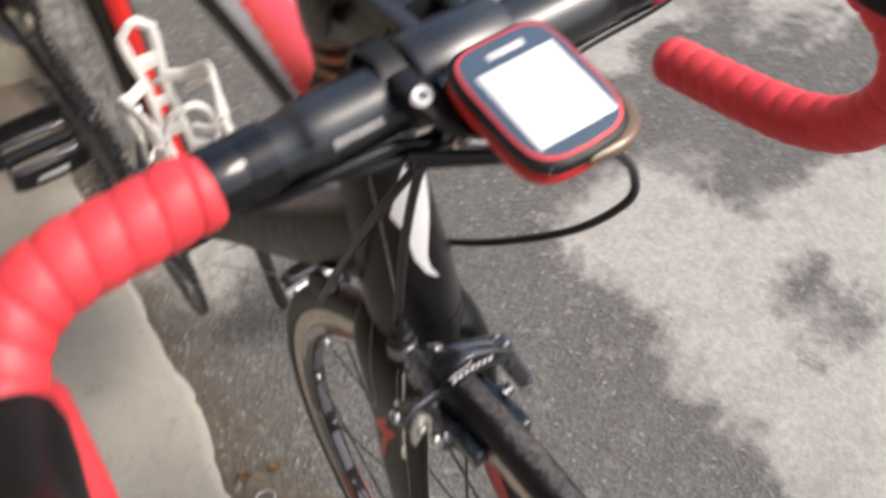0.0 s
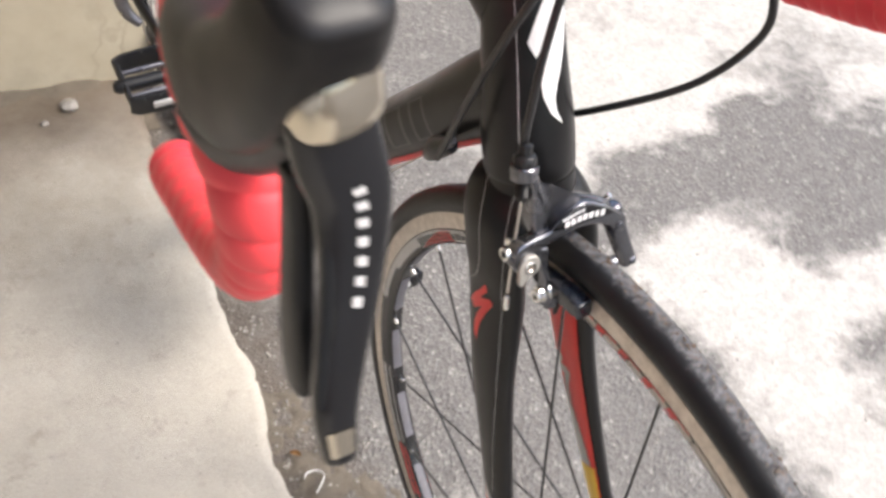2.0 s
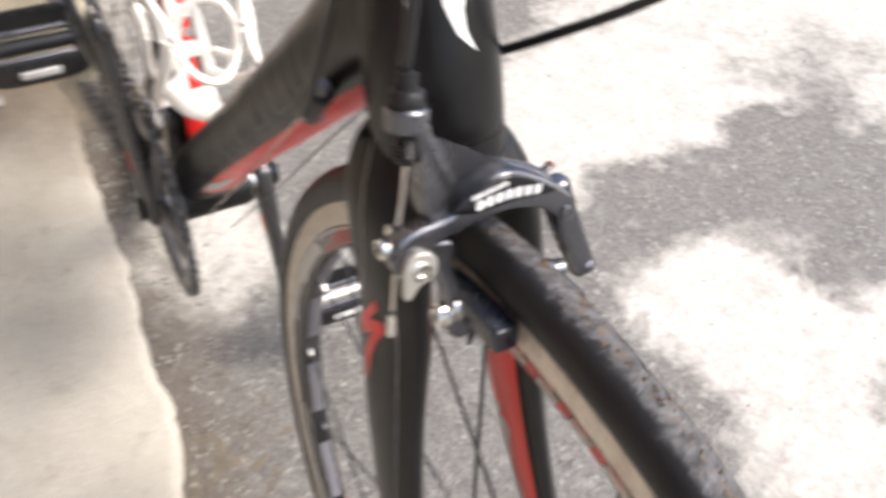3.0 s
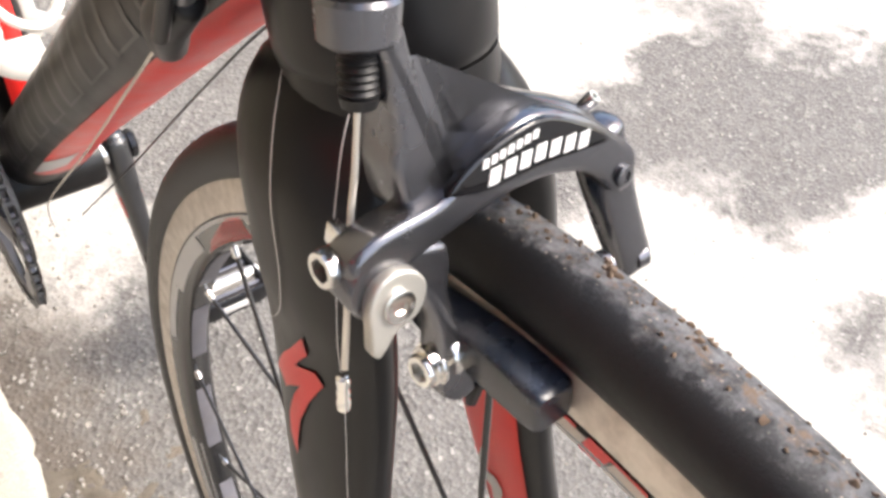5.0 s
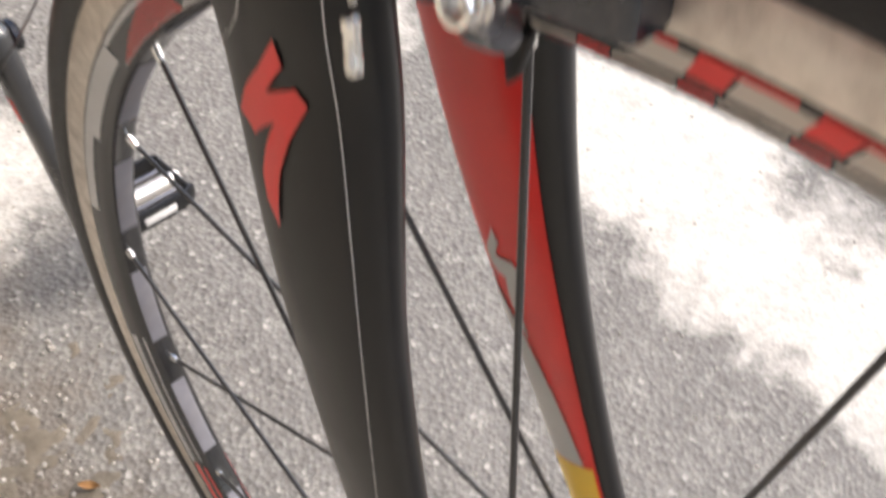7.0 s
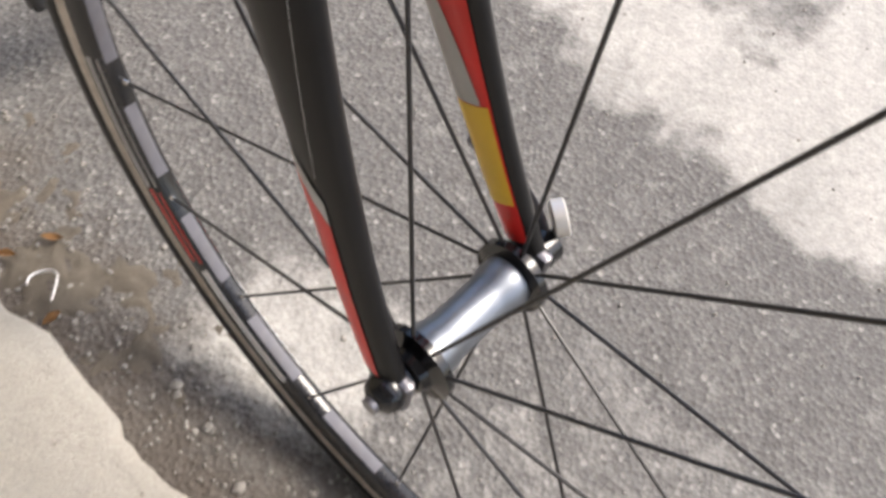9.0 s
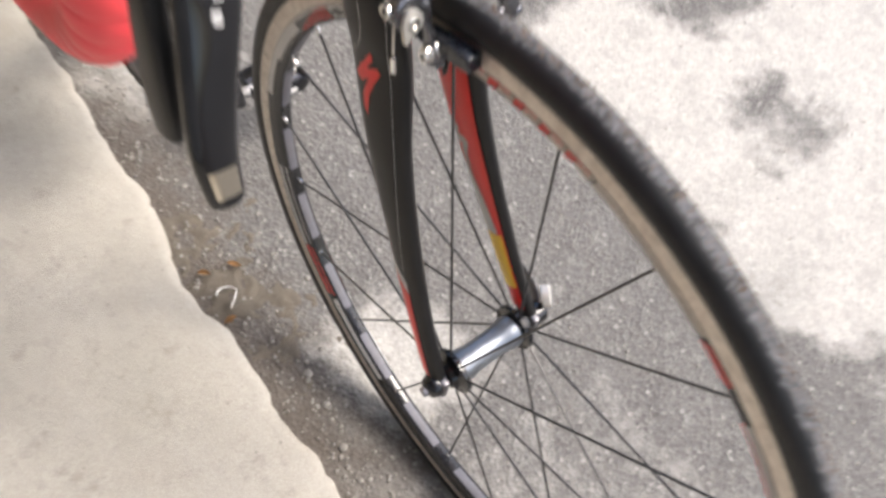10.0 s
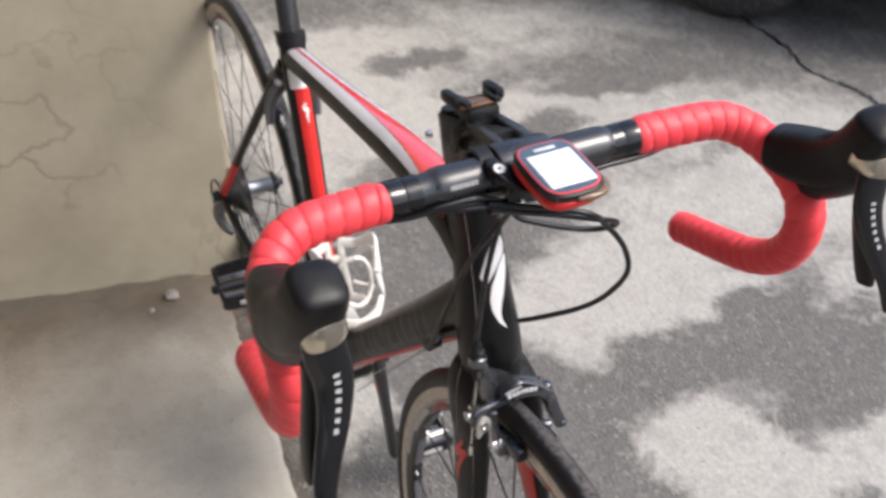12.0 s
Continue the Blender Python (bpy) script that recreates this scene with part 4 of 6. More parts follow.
def build_cockpit():
    """Spacers, stem, handlebar with tape, and the two brake and shift levers."""
    head_ring = lathe([(0, 0.014), (0, 0.0245), (0.004, 0.0225), (0.011, 0.0185), (0.0115, 0.014)], 32, m=aim(on_axis(0.828), STEER, (1, 0, 0)))
    part("headset_cover", head_ring, BLACK_PLASTIC, bike)
    for i, mat in enumerate((COPPER, BLACK_PLASTIC, COPPER, BLACK_PLASTIC, COPPER)):
        z = 0.8395 + 0.0042 * i
        ring = lathe([(0, 0.0145), (0, 0.0176), (0.0006, 0.0182), (0.0032, 0.0182), (0.0038, 0.0176), (0.0038, 0.0145)], 32, m=aim(on_axis(z), STEER, (1, 0, 0)))
        part("spacer", ring, mat, bike)
    stem = sweep([(0, 0.2065, 0.8700, 0.0175, 0.0190), (0, 0.190, 0.8725, 0.0165, 0.0175), (0.002, 0.165, 0.8815, 0.0165, 0.0170), (0.004, 0.143, 0.8870, 0.0205, 0.0185)], n=26, e=2.8)
    lathe([(-0.0235, 0.0150), (-0.0235, 0.0195), (-0.021, 0.0205), (0.021, 0.0205), (0.0235, 0.0195), (0.0235, 0.0150)], 32, bm=stem, m=Matrix.Translation((0.004, 0.1233, 0.8888)))
    lathe([(-0.021, 0.0150), (-0.021, 0.0185), (-0.019, 0.0195), (0.019, 0.0195), (0.021, 0.0185), (0.021, 0.015)], 28, bm=stem, m=aim(on_axis(0.870), STEER, (1, 0, 0)))
    stem = part("stem", stem, CARBON_STEM, bike, "satin black alloy stem")
    plate = sweep([(-0.0185, 0.1015, 0.889, 0.0195, 0.0045), (0.004, 0.1000, 0.889, 0.0195, 0.0045), (0.0265, 0.1015, 0.889, 0.0195, 0.0045)], ref=(0, 0, 1), n=20, e=3.2)
    plate = part("faceplate", plate, CARBON_STEM, stem)
    for x in (-0.014, 0.014):
        for z in (0.904, 0.874):
            part("bolt", bolt((x + 0.004, 0.0985, z), (0, -0.9, 0.35 if z > 0.88 else -0.2), 0.0040, 0.0045), STEEL, stem, "shiny steel bolt")
    for x in (-0.0084, 0.0166):
        part("top_rail", sweep([(x * 0.9, 0.190, 0.893, 0.0058, 0.0045), (x, 0.160, 0.899, 0.0055, 0.0042), (x, 0.128, 0.9035, 0.0050, 0.0042)], n=14, e=3, dome=0.5), CARBON_STEM, stem)
        part("bolt", bolt((x, 0.1245, 0.9030), (0, -0.55, 0.83), 0.0038, 0.0040), STEEL, stem, "shiny steel bolt")
    cap = lathe([(0, 0.0165), (0.002, 0.0172), (0.004, 0.0160), (0.0045, 0.004), (0.003, 0.003)], 30, m=aim(on_axis(0.8895), STEER, (1, 0, 0)))
    part("top_cap", cap, BLACK_PLASTIC, stem)
    for x in (-0.008, 0.008):
        part("clamp_bolt", bolt((x * 2.4, 0.232, 0.870 + x), (-1 if x < 0 else 1, 0.2, 0), 0.0034, 0.004), STEEL, stem)
    W, Y0, Z0 = 0.216, 0.1233, 0.8888
    BAR = [(-x, Y0 + y, Z0 + z) for x, y, z in
           ((0, 0, 0), (0.045, 0, 0), (0.085, 0, 0), (0.135, -0.001, 0), (W - 0.0405, -0.004, -0.001), (W - 0.0185, -0.014, -0.0065), (W - 0.0055, -0.034, -0.015), (W, -0.060, -0.026),
            (W, -0.0800, -0.038), (W, -0.0885, -0.0565), (W, -0.0870, -0.0800), (W, -0.0740, -0.1050), (W, -0.0480, -0.1255), (W, -0.0150, -0.1395), (W, 0.026, -0.1530), (W, 0.049, -0.1605))]
    core = [(*BAR[0], 0.0158, 0.0158), (-0.050, Y0, Z0, 0.0158, 0.0158), (-0.070, Y0, Z0, 0.0156, 0.0156), (-0.082, Y0, Z0, 0.0134, 0.0134), (-0.120, Y0, Z0, 0.0120, 0.0120)]
    rows = [(-r[0], *r[1:]) for r in reversed(core)] + core[1:]
    handlebar = part("handlebar", sweep(rows, ref=(0, 0, 1), n=28, per=6), CARBON_STEM, bike, "satin black handlebar with a gloss centre")
    bar_skin = surface(rows, ref=(0, 0, 1), per=6, lift=0.0003)
    for i in range(11):
        u = 0.606 + 0.0102 * i
        part("lettering", patch(bar_skin, u, u + 0.0072, 288, 302, 2, 3, slant=0.004), GREY_DECAL, handlebar)
    for sx in (-1, 1):
        o = -0.006
        sleeve = lathe([(o + sx * 0.080, 0.0125), (o + sx * 0.0805, 0.0143), (o + sx * 0.092, 0.0145), (o + sx * 0.0925, 0.0139), (o + sx * 0.094, 0.0145), (o + sx * 0.108, 0.0146), (o + sx * 0.109, 0.0130)], 28, m=Matrix.Translation((0, Y0, Z0)))
        part("gloss_sleeve", sleeve, GLOSS_BLACK, handlebar, "glossy black wrap beside the tape")

        def wrap(s, th, sx=sx):
            phase = s / 0.0140 - sx * th / (2 * math.pi)
            f = phase - np.floor(phase)
            return 0.0008 * np.sin(np.pi * f) ** 0.8 + 0.0004 * f - 0.0005 * np.exp(-((f - 0.03) / 0.06) ** 2) - 0.0005 * np.exp(-((f - 1.03) / 0.06) ** 2)
        path = catmull([(-sx * x, y, z) for x, y, z in [(-(0.112 + sx * o), Y0, Z0), *BAR[3:]]], 26)
        tape_rows = [(*p, 0.0152, 0.0152) for p in path]
        part("bar_tape", sweep(tape_rows, ref=(0.25 * sx, 0.35, 0.9), n=40, per=1, wave=wrap, dome=0.75), TAPE, handlebar, "padded red wrapped bar tape", sharp=30)

    for sx in (-1, 1):
        build_shifter(sx)


def build_shifter(sx):
    def X(rows):
        return [(-sx * r[0], *r[1:]) for r in rows]
    hood = X([(-0.1995, 0.0925, 0.8780, 0.0170, 0.0172), (-0.2025, 0.0820, 0.8790, 0.0182, 0.0195), (-0.2060, 0.0640, 0.8830, 0.0184, 0.0215), (-0.2065, 0.0430, 0.8910, 0.0176, 0.0215),
              (-0.2050, 0.0250, 0.9050, 0.0172, 0.0208), (-0.2025, 0.0120, 0.9210, 0.0176, 0.0196), (-0.2005, 0.0035, 0.9370, 0.0178, 0.0184), (-0.1990, -0.0010, 0.9490, 0.0166, 0.0166)])
    body = part("brake_lever", sweep(hood, n=40, per=6, e=3.3, dome=0.30), HOOD, bike, "black rubber brake hood with lever")
    bracket = X([(-0.2090, 0.070, 0.866, 0.0145, 0.012), (-0.2080, 0.052, 0.864, 0.0135, 0.013), (-0.2050, 0.024, 0.884, 0.0125, 0.0125), (-0.2020, 0.006, 0.904, 0.0125, 0.011)])
    part("bracket", sweep(bracket, n=20, dome=0.5), BLACK_PLASTIC, body)
    capr = X([(-0.2105, -0.0030, 0.9175, 0.0088, 0.0026), (-0.2085, -0.0080, 0.9185, 0.0092, 0.0030), (-0.2035, -0.0110, 0.9200, 0.0095, 0.0032), (-0.1945, -0.0110, 0.9220, 0.0095, 0.0032),
              (-0.1885, -0.0065, 0.9240, 0.0092, 0.0030), (-0.1860, 0.0040, 0.9255, 0.0088, 0.0026)])
    part("name_plate", sweep(capr, ref=(0, 0.25, 0.97), n=16, e=3.4, dome=0.3), CHROME, body, "polished silver name plate")
    blade = X([(-0.2005, -0.0045, 0.9120, 0.0130, 0.0055), (-0.1990, -0.0075, 0.9000, 0.0136, 0.0056), (-0.1970, -0.0120, 0.8840, 0.0126, 0.0054), (-0.2010, -0.0195, 0.8620, 0.0104, 0.0050),
               (-0.2095, -0.0295, 0.8390, 0.0086, 0.0046), (-0.2150, -0.0365, 0.8210, 0.0076, 0.0044), (-0.2165, -0.0425, 0.8050, 0.0062, 0.0040)])
    lever = part("lever_blade", sweep(blade, n=24, e=2.6, dome=0.8), GLOSS_BLACK, body, "glossy black brake lever blade")
    insert = surface(blade, e=2.6, lift=0.0004)
    front = 90
    part("tip_insert", patch(insert, 0.885, 0.985, front - 32, front + 32, 6, 6), CHROME, lever, "polished tip insert")
    for i in range(7):
        u = 0.27 + 0.044 * i
        part("letter", patch(insert, u, u + 0.022, front - 7 if sx < 0 else front - 3, front + 3 if sx < 0 else front + 7, 2, 2), GREY_DECAL, lever)
    paddle = X([(-0.2070, 0.004, 0.888, 0.0045, 0.0060), (-0.2090, 0.001, 0.865, 0.0042, 0.0075), (-0.2130, -0.005, 0.840, 0.0042, 0.0090), (-0.2165, -0.011, 0.818, 0.0038, 0.0095), (-0.2175, -0.014, 0.808, 0.0035, 0.008)])
    part("shift_paddle", sweep(paddle, n=16, e=2.8, dome=0.4), BLACK_PLASTIC, body)


def cp(x, z, dy=0.0):
    """A point on the front face of the caliper, which lies along the steering axis."""
    return (x, 0.083 + 0.3057 * (z - 0.67) + dy, z)


def build_front_brake():
    FACE = (0, -0.956, 0.292)

    def arm(rows, dy, e=3.2, n=20, **kw):
        """rows: x, z, half height, half thickness and, where it leaves the plane, a set-back"""
        return sweep([(*cp(x, z, dy + (r[0] if r else 0)), t, h) for x, z, h, t, *r in rows], ref=FACE, n=n, e=e, per=6, **kw)

    def plane(off=0.0):
        """x across, y up along the caliper, z out of its front face"""
        m = Matrix(((1, 0, 0), (0, 0.2924, -0.9563), (0, 0.9563, 0.2924))).to_4x4()
        m.translation = Vector((0, 0.083, 0.67)) + Vector((0, -0.9563, 0.2924)) * off
        return m

    def plate(outline, depth, off, bevel, per=5):
        flat = round_outline([(x, (z - 0.67) / 0.9563) for x, z in outline], per)
        return pillow(flat, depth, plane(off - depth), bevel)
    front = plate([(-0.0468, 0.6775), (-0.0418, 0.6806), (-0.0362, 0.6818), (-0.0234, 0.6832), (-0.0150, 0.6885), (-0.0070, 0.6922), (0.0040, 0.6934), (0.0174, 0.6876), (0.0286, 0.6789),
                   (0.0345, 0.6726), (0.0336, 0.6660), (0.0282, 0.6636), (0.0225, 0.6700), (0.0145, 0.6748), (0.0040, 0.6772), (-0.0070, 0.6772), (-0.0164, 0.6756), (-0.0284, 0.6729), (-0.0370, 0.6700), (-0.0462, 0.6700)], 0.0105, 0.0, 0.0020)
    brake = part("front_brake_caliper", front, BRAKE_ALLOY, bike, "dark grey anodised dual-pivot brake caliper", sharp=50)
    label = plate([(-0.0228, 0.6846), (-0.0165, 0.6888), (-0.0070, 0.6918), (0.0038, 0.6926), (0.0145, 0.6876), (0.0236, 0.6806), (0.0150, 0.6806), (0.0050, 0.6812), (-0.0090, 0.6812), (-0.0180, 0.6826)], 0.0030, 0.0012, 0.0009)
    part("label_plate", label, GLOSS_BLACK, brake, "glossy black label plate")
    for i in range(7):
        x = -0.0128 + 0.0043 * i
        bar = prism([(0, 0), (0.0030, 0), (0.0039, 0.0038), (0.0009, 0.0038)], 0.0002, plane(0.0012) @ Matrix.Translation((x, (0.6828 - 0.67 + 0.0007 * math.sin(i / 2) - 0.00035 * max(0, i - 3)) / 0.9563, 0)))
        part("large_letter", bar, PRINT_GREY, brake)
        x = -0.0142 + 0.0023 * i
        bar = prism([(0, 0), (0.0016, 0), (0.0021, 0.0020), (0.0005, 0.0020)], 0.0002, plane(0.0012) @ Matrix.Translation((x, (0.6872 - 0.67 + 0.0003 * i) / 0.9563, 0)))
        part("small_letter", bar, PRINT_GREY, brake)
    left = plate([(-0.0350, 0.6740), (-0.0240, 0.6730), (-0.0222, 0.6670), (-0.0232, 0.6591), (-0.0198, 0.6448), (-0.0165, 0.6316), (-0.0192, 0.6282), (-0.0240, 0.6284), (-0.0284, 0.6350), (-0.0274, 0.6499), (-0.0310, 0.6631)], 0.0085, -0.0006, 0.0018)
    part("pad_arm", left, BRAKE_ALLOY, brake, sharp=50)
    strut = plate([(-0.0345, 0.7215), (-0.0275, 0.7215), (-0.0252, 0.7125), (-0.0230, 0.7030), (-0.0207, 0.6940), (-0.0178, 0.6850), (-0.0150, 0.6800), (-0.0290, 0.6790), (-0.0322, 0.6890), (-0.0312, 0.6970), (-0.0316, 0.7060), (-0.0318, 0.7130)], 0.0140, -0.0036, 0.0022)
    part("rear_arm", strut, BRAKE_ALLOY, brake, sharp=50)
    web = plate([(-0.0270, 0.7120), (-0.0228, 0.7065), (-0.0190, 0.7025), (-0.0150, 0.6975), (-0.0120, 0.6972), (-0.0060, 0.6978), (0.0, 0.6968), (0.0102, 0.6922), (0.0223, 0.6862), (0.0290, 0.6790),
                 (0.0210, 0.6775), (0.0032, 0.6825), (-0.0090, 0.6830), (-0.0180, 0.6838), (-0.0226, 0.6978)], 0.0085, -0.0062, 0.0030)
    part("arm_web", web, BRAKE_ALLOY, brake, sharp=50)
    leg = arm([(0.0296, 0.6740, 0.0064, 0.0056), (0.0322, 0.6640, 0.0066, 0.0054), (0.0375, 0.6480, 0.0062, 0.0050), (0.0440, 0.6310, 0.0058, 0.0048)], 0.0100, dome=0.5)
    part("far_arm", leg, BRAKE_ALLOY, brake)
    up = (0.12, 0.2924, 0.9563)
    hold = Vector((-0.0335, 0.1070, 0.7185))
    collar = lathe([(-0.0042, 0.0045), (-0.0042, 0.0072), (-0.0034, 0.0080), (0.0040, 0.0084), (0.0050, 0.0075), (0.0050, 0.0045)], 28, m=aim(hold, up, (1, 0, 0)))
    part("cable_collar", collar, BRAKE_ALLOY, brake)
    turns = [(-0.0145 + 0.0110 * i / 28, 0.0036 + 0.0007 * (0.5 - abs((i % 4) / 4 - 0.5)) * 2) for i in range(29)]
    barrel = lathe([(-0.0170, 0.0020), (-0.0170, 0.0036), (-0.0147, 0.0042), *turns, (-0.002, 0.004)], 20, m=aim(hold, up, (1, 0, 0)))
    part("barrel_adjuster", barrel, BLACK_PLASTIC, brake, "threaded black barrel adjuster")
    nut = lathe([(0.0045, 0.003), (0.0045, 0.0062), (0.0055, 0.0068), (0.0100, 0.0068), (0.0110, 0.0060), (0.0115, 0.0042), (0.0170, 0.0040), (0.0175, 0.003)], 8, m=aim(hold, up, (1, 0, 0)))
    part("adjuster_nut", nut, BLACK_PLASTIC, brake)
    lever_out = round_outline([(0.0072, 0.0005), (0.0050, 0.0053), (0.0, 0.0073), (-0.0050, 0.0055), (-0.0074, 0.0008), (-0.0076, -0.0045), (-0.0080, -0.0098), (-0.0066, -0.0120), (-0.0046, -0.0108), (-0.0010, -0.0072), (0.0046, -0.0052)], 5)
    part("release_lever", pillow(lever_out, 0.0036, plane(-0.0006) @ Matrix.Translation((-0.0386, (0.6672 - 0.67) / 0.9563, 0)), 0.0008), PLATE_GREY, brake, "silver grey quick-release plate", sharp=50)
    part("pivot_bolt", bolt(cp(-0.0392, 0.6676, -0.0034), FACE, 0.0039, 0.0009, 0.42), STEEL, brake)
    boss = lathe([(-0.0125, 0.0060), (-0.0120, 0.0074), (-0.0012, 0.0080), (0.0, 0.0072)], 36, m=aim(cp(-0.0408, 0.6700, 0.0), FACE, (1, 0, 0)))
    part("anchor_boss", boss, BRAKE_ALLOY, brake)
    part("pinch_bolt", bolt((-0.0412, 0.0930, 0.6706), (-0.95, -0.06, 0.10), 0.0046, 0.0088, 0.6), STEEL, brake, "shiny socket-head pinch bolt")
    part("cable_washer", block((0.0030, 0.0070, 0.0060), aim((-0.0425, 0.0965, 0.6735), (-0.95, -0.06, 0.10)), 0.0006), STEEL, brake)
    part("pivot_cap", bolt(cp(0.0296, 0.6686, -0.0004), (0.1, -0.956, 0.292), 0.0030, 0.0008, 0.5), BRAKE_ALLOY, brake)
    part("centre_bolt", bolt((-0.0100, 0.1035, 0.6935), (0, 0.1, 0.99), 0.0026, 0.0026, 0.5), STEEL, brake)
    part("centring_screw", bolt((0.0262, 0.0970, 0.6812), (0.4, -0.3, 0.86), 0.0019, 0.0035, 0.45), STEEL, brake)
    part("brake_wire", wire([hold + Vector((-0.0008, -0.0025, -0.008)), (-0.0376, 0.0994, 0.6900), (-0.0402, 0.0962, 0.6800), (-0.0432, 0.0915, 0.6610), (-0.0464, 0.0865, 0.6410)], 0.0008, n=8), WIRE, brake)
    crimp = lathe([(-0.0050, 0.0010), (-0.0050, 0.0016), (-0.0025, 0.0018), (-0.0015, 0.0014), (0.0, 0.0018), (0.0015, 0.0014), (0.0028, 0.0018), (0.0045, 0.0017), (0.0050, 0.001)], 12, m=aim((-0.0472, 0.0853, 0.6335), (0.1, 0.25, 0.95), (1, 0, 0)))
    part("cable_end_cap", crimp, STEEL, brake, "crimped silver cable end")
    for sx in (-1, 1):
        tangent = Vector((0, -0.974, 0.227))
        base = Vector((sx * 0.0162, 0.066, 0.6445))
        rows = []
        for k, (a, b) in zip((-0.032, -0.030, -0.016, -0.004, 0.006, 0.0148, 0.0170), ((0.0030, 0.0036), (0.0048, 0.0054), (0.0054, 0.0060), (0.0058, 0.0064), (0.0060, 0.0064), (0.0058, 0.0060), (0.0048, 0.0050))):
            bend = -0.5 * k * k / 0.309
            q = base + tangent * k + Vector((0, 0.2265 * bend, 0.974 * bend))
            rows.append((q.x, q.y, q.z, a, b))
        pad = part("brake_pad", sweep(rows, n=28, e=6.5, per=3), PAD_RUBBER, brake, "dark rubber brake pad", sharp=24)
        holder = lathe([(0, 0.0058), (0.003, 0.0062), (0.004, 0.0058), (0.0042, 0.004), (0.009, 0.004)], 24, m=aim((sx * 0.0205, 0.0785, 0.6400), (sx, 0, 0)))
        part("pad_washer", holder, STEEL if sx < 0 else BRAKE_ALLOY, pad)
        if sx < 0:
            part("pad_bolt", bolt((-0.0268, 0.0785, 0.6372), (-0.95, -0.06, 0.10), 0.0044, 0.0044, 0.6), STEEL, pad, "silver pad bolt")
            for k, r in ((0.0312, 0.0056), (0.0324, 0.0050)):
                ring = lathe([(0, r * 0.5), (0, r), (0.0003, r * 1.03), (0.0008, r * 1.03), (0.0011, r), (0.0011, r * 0.5)], 24, m=aim((0.0046 - k, 0.0785, 0.6380), (-0.95, -0.06, 0.10)))
                part("washer", ring, STEEL, pad)
        else:
            part("pad_bolt", bolt((0.0440, 0.0800, 0.6330), (0.95, -0.06, 0.10), 0.0042, 0.0030, 0.6), BRAKE_ALLOY, pad)
        fin = prism([(-0.004, 0), (0.005, 0), (0.004, -0.010), (0.001, -0.016), (-0.002, -0.012)], 0.0016, Matrix.Translation((sx * 0.0165, 0.074, 0.6310)) @ pose(0, 0, 0, 90, 0, 70), 0.0004)
        part("pad_guide", fin, BLACK_PLASTIC, pad)


def build_rear_brake():
    body = sweep([(-0.034, 0.7260, 0.6220, 0.006, 0.006), (-0.030, 0.7300, 0.6470, 0.006, 0.008), (-0.014, 0.7300, 0.6720, 0.006, 0.010), (0.006, 0.7280, 0.6820, 0.006, 0.011),
                  (0.024, 0.7300, 0.6700, 0.006, 0.008), (0.034, 0.7300, 0.6460, 0.006, 0.007), (0.034, 0.7260, 0.6220, 0.006, 0.006)], ref=(0, 1, 0), n=14, e=3, dome=0.4)
    rb = part("rear_brake_caliper", body, ALLOY_DARK, bike)
    part("arm", sweep([(-0.026, 0.7220, 0.6980, 0.006, 0.006), (-0.012, 0.7220, 0.6870, 0.006, 0.008), (0.004, 0.7220, 0.6740, 0.006, 0.010)], ref=(0, 1, 0), n=14, e=3), ALLOY_DARK, rb)
    part("bolt", bolt((-0.020, 0.7160, 0.6860), (-0.5, -0.8, 0.3), 0.005, 0.004), STEEL, rb)
    for sx in (-1, 1):
        part("brake_pad", block((0.009, 0.0280, -0.0050), Matrix.Translation((sx * 0.016, 0.7340, 0.6160)) @ pose(0, 0, 0, 44, 0, 0), 0.003), PAD_RUBBER, rb)


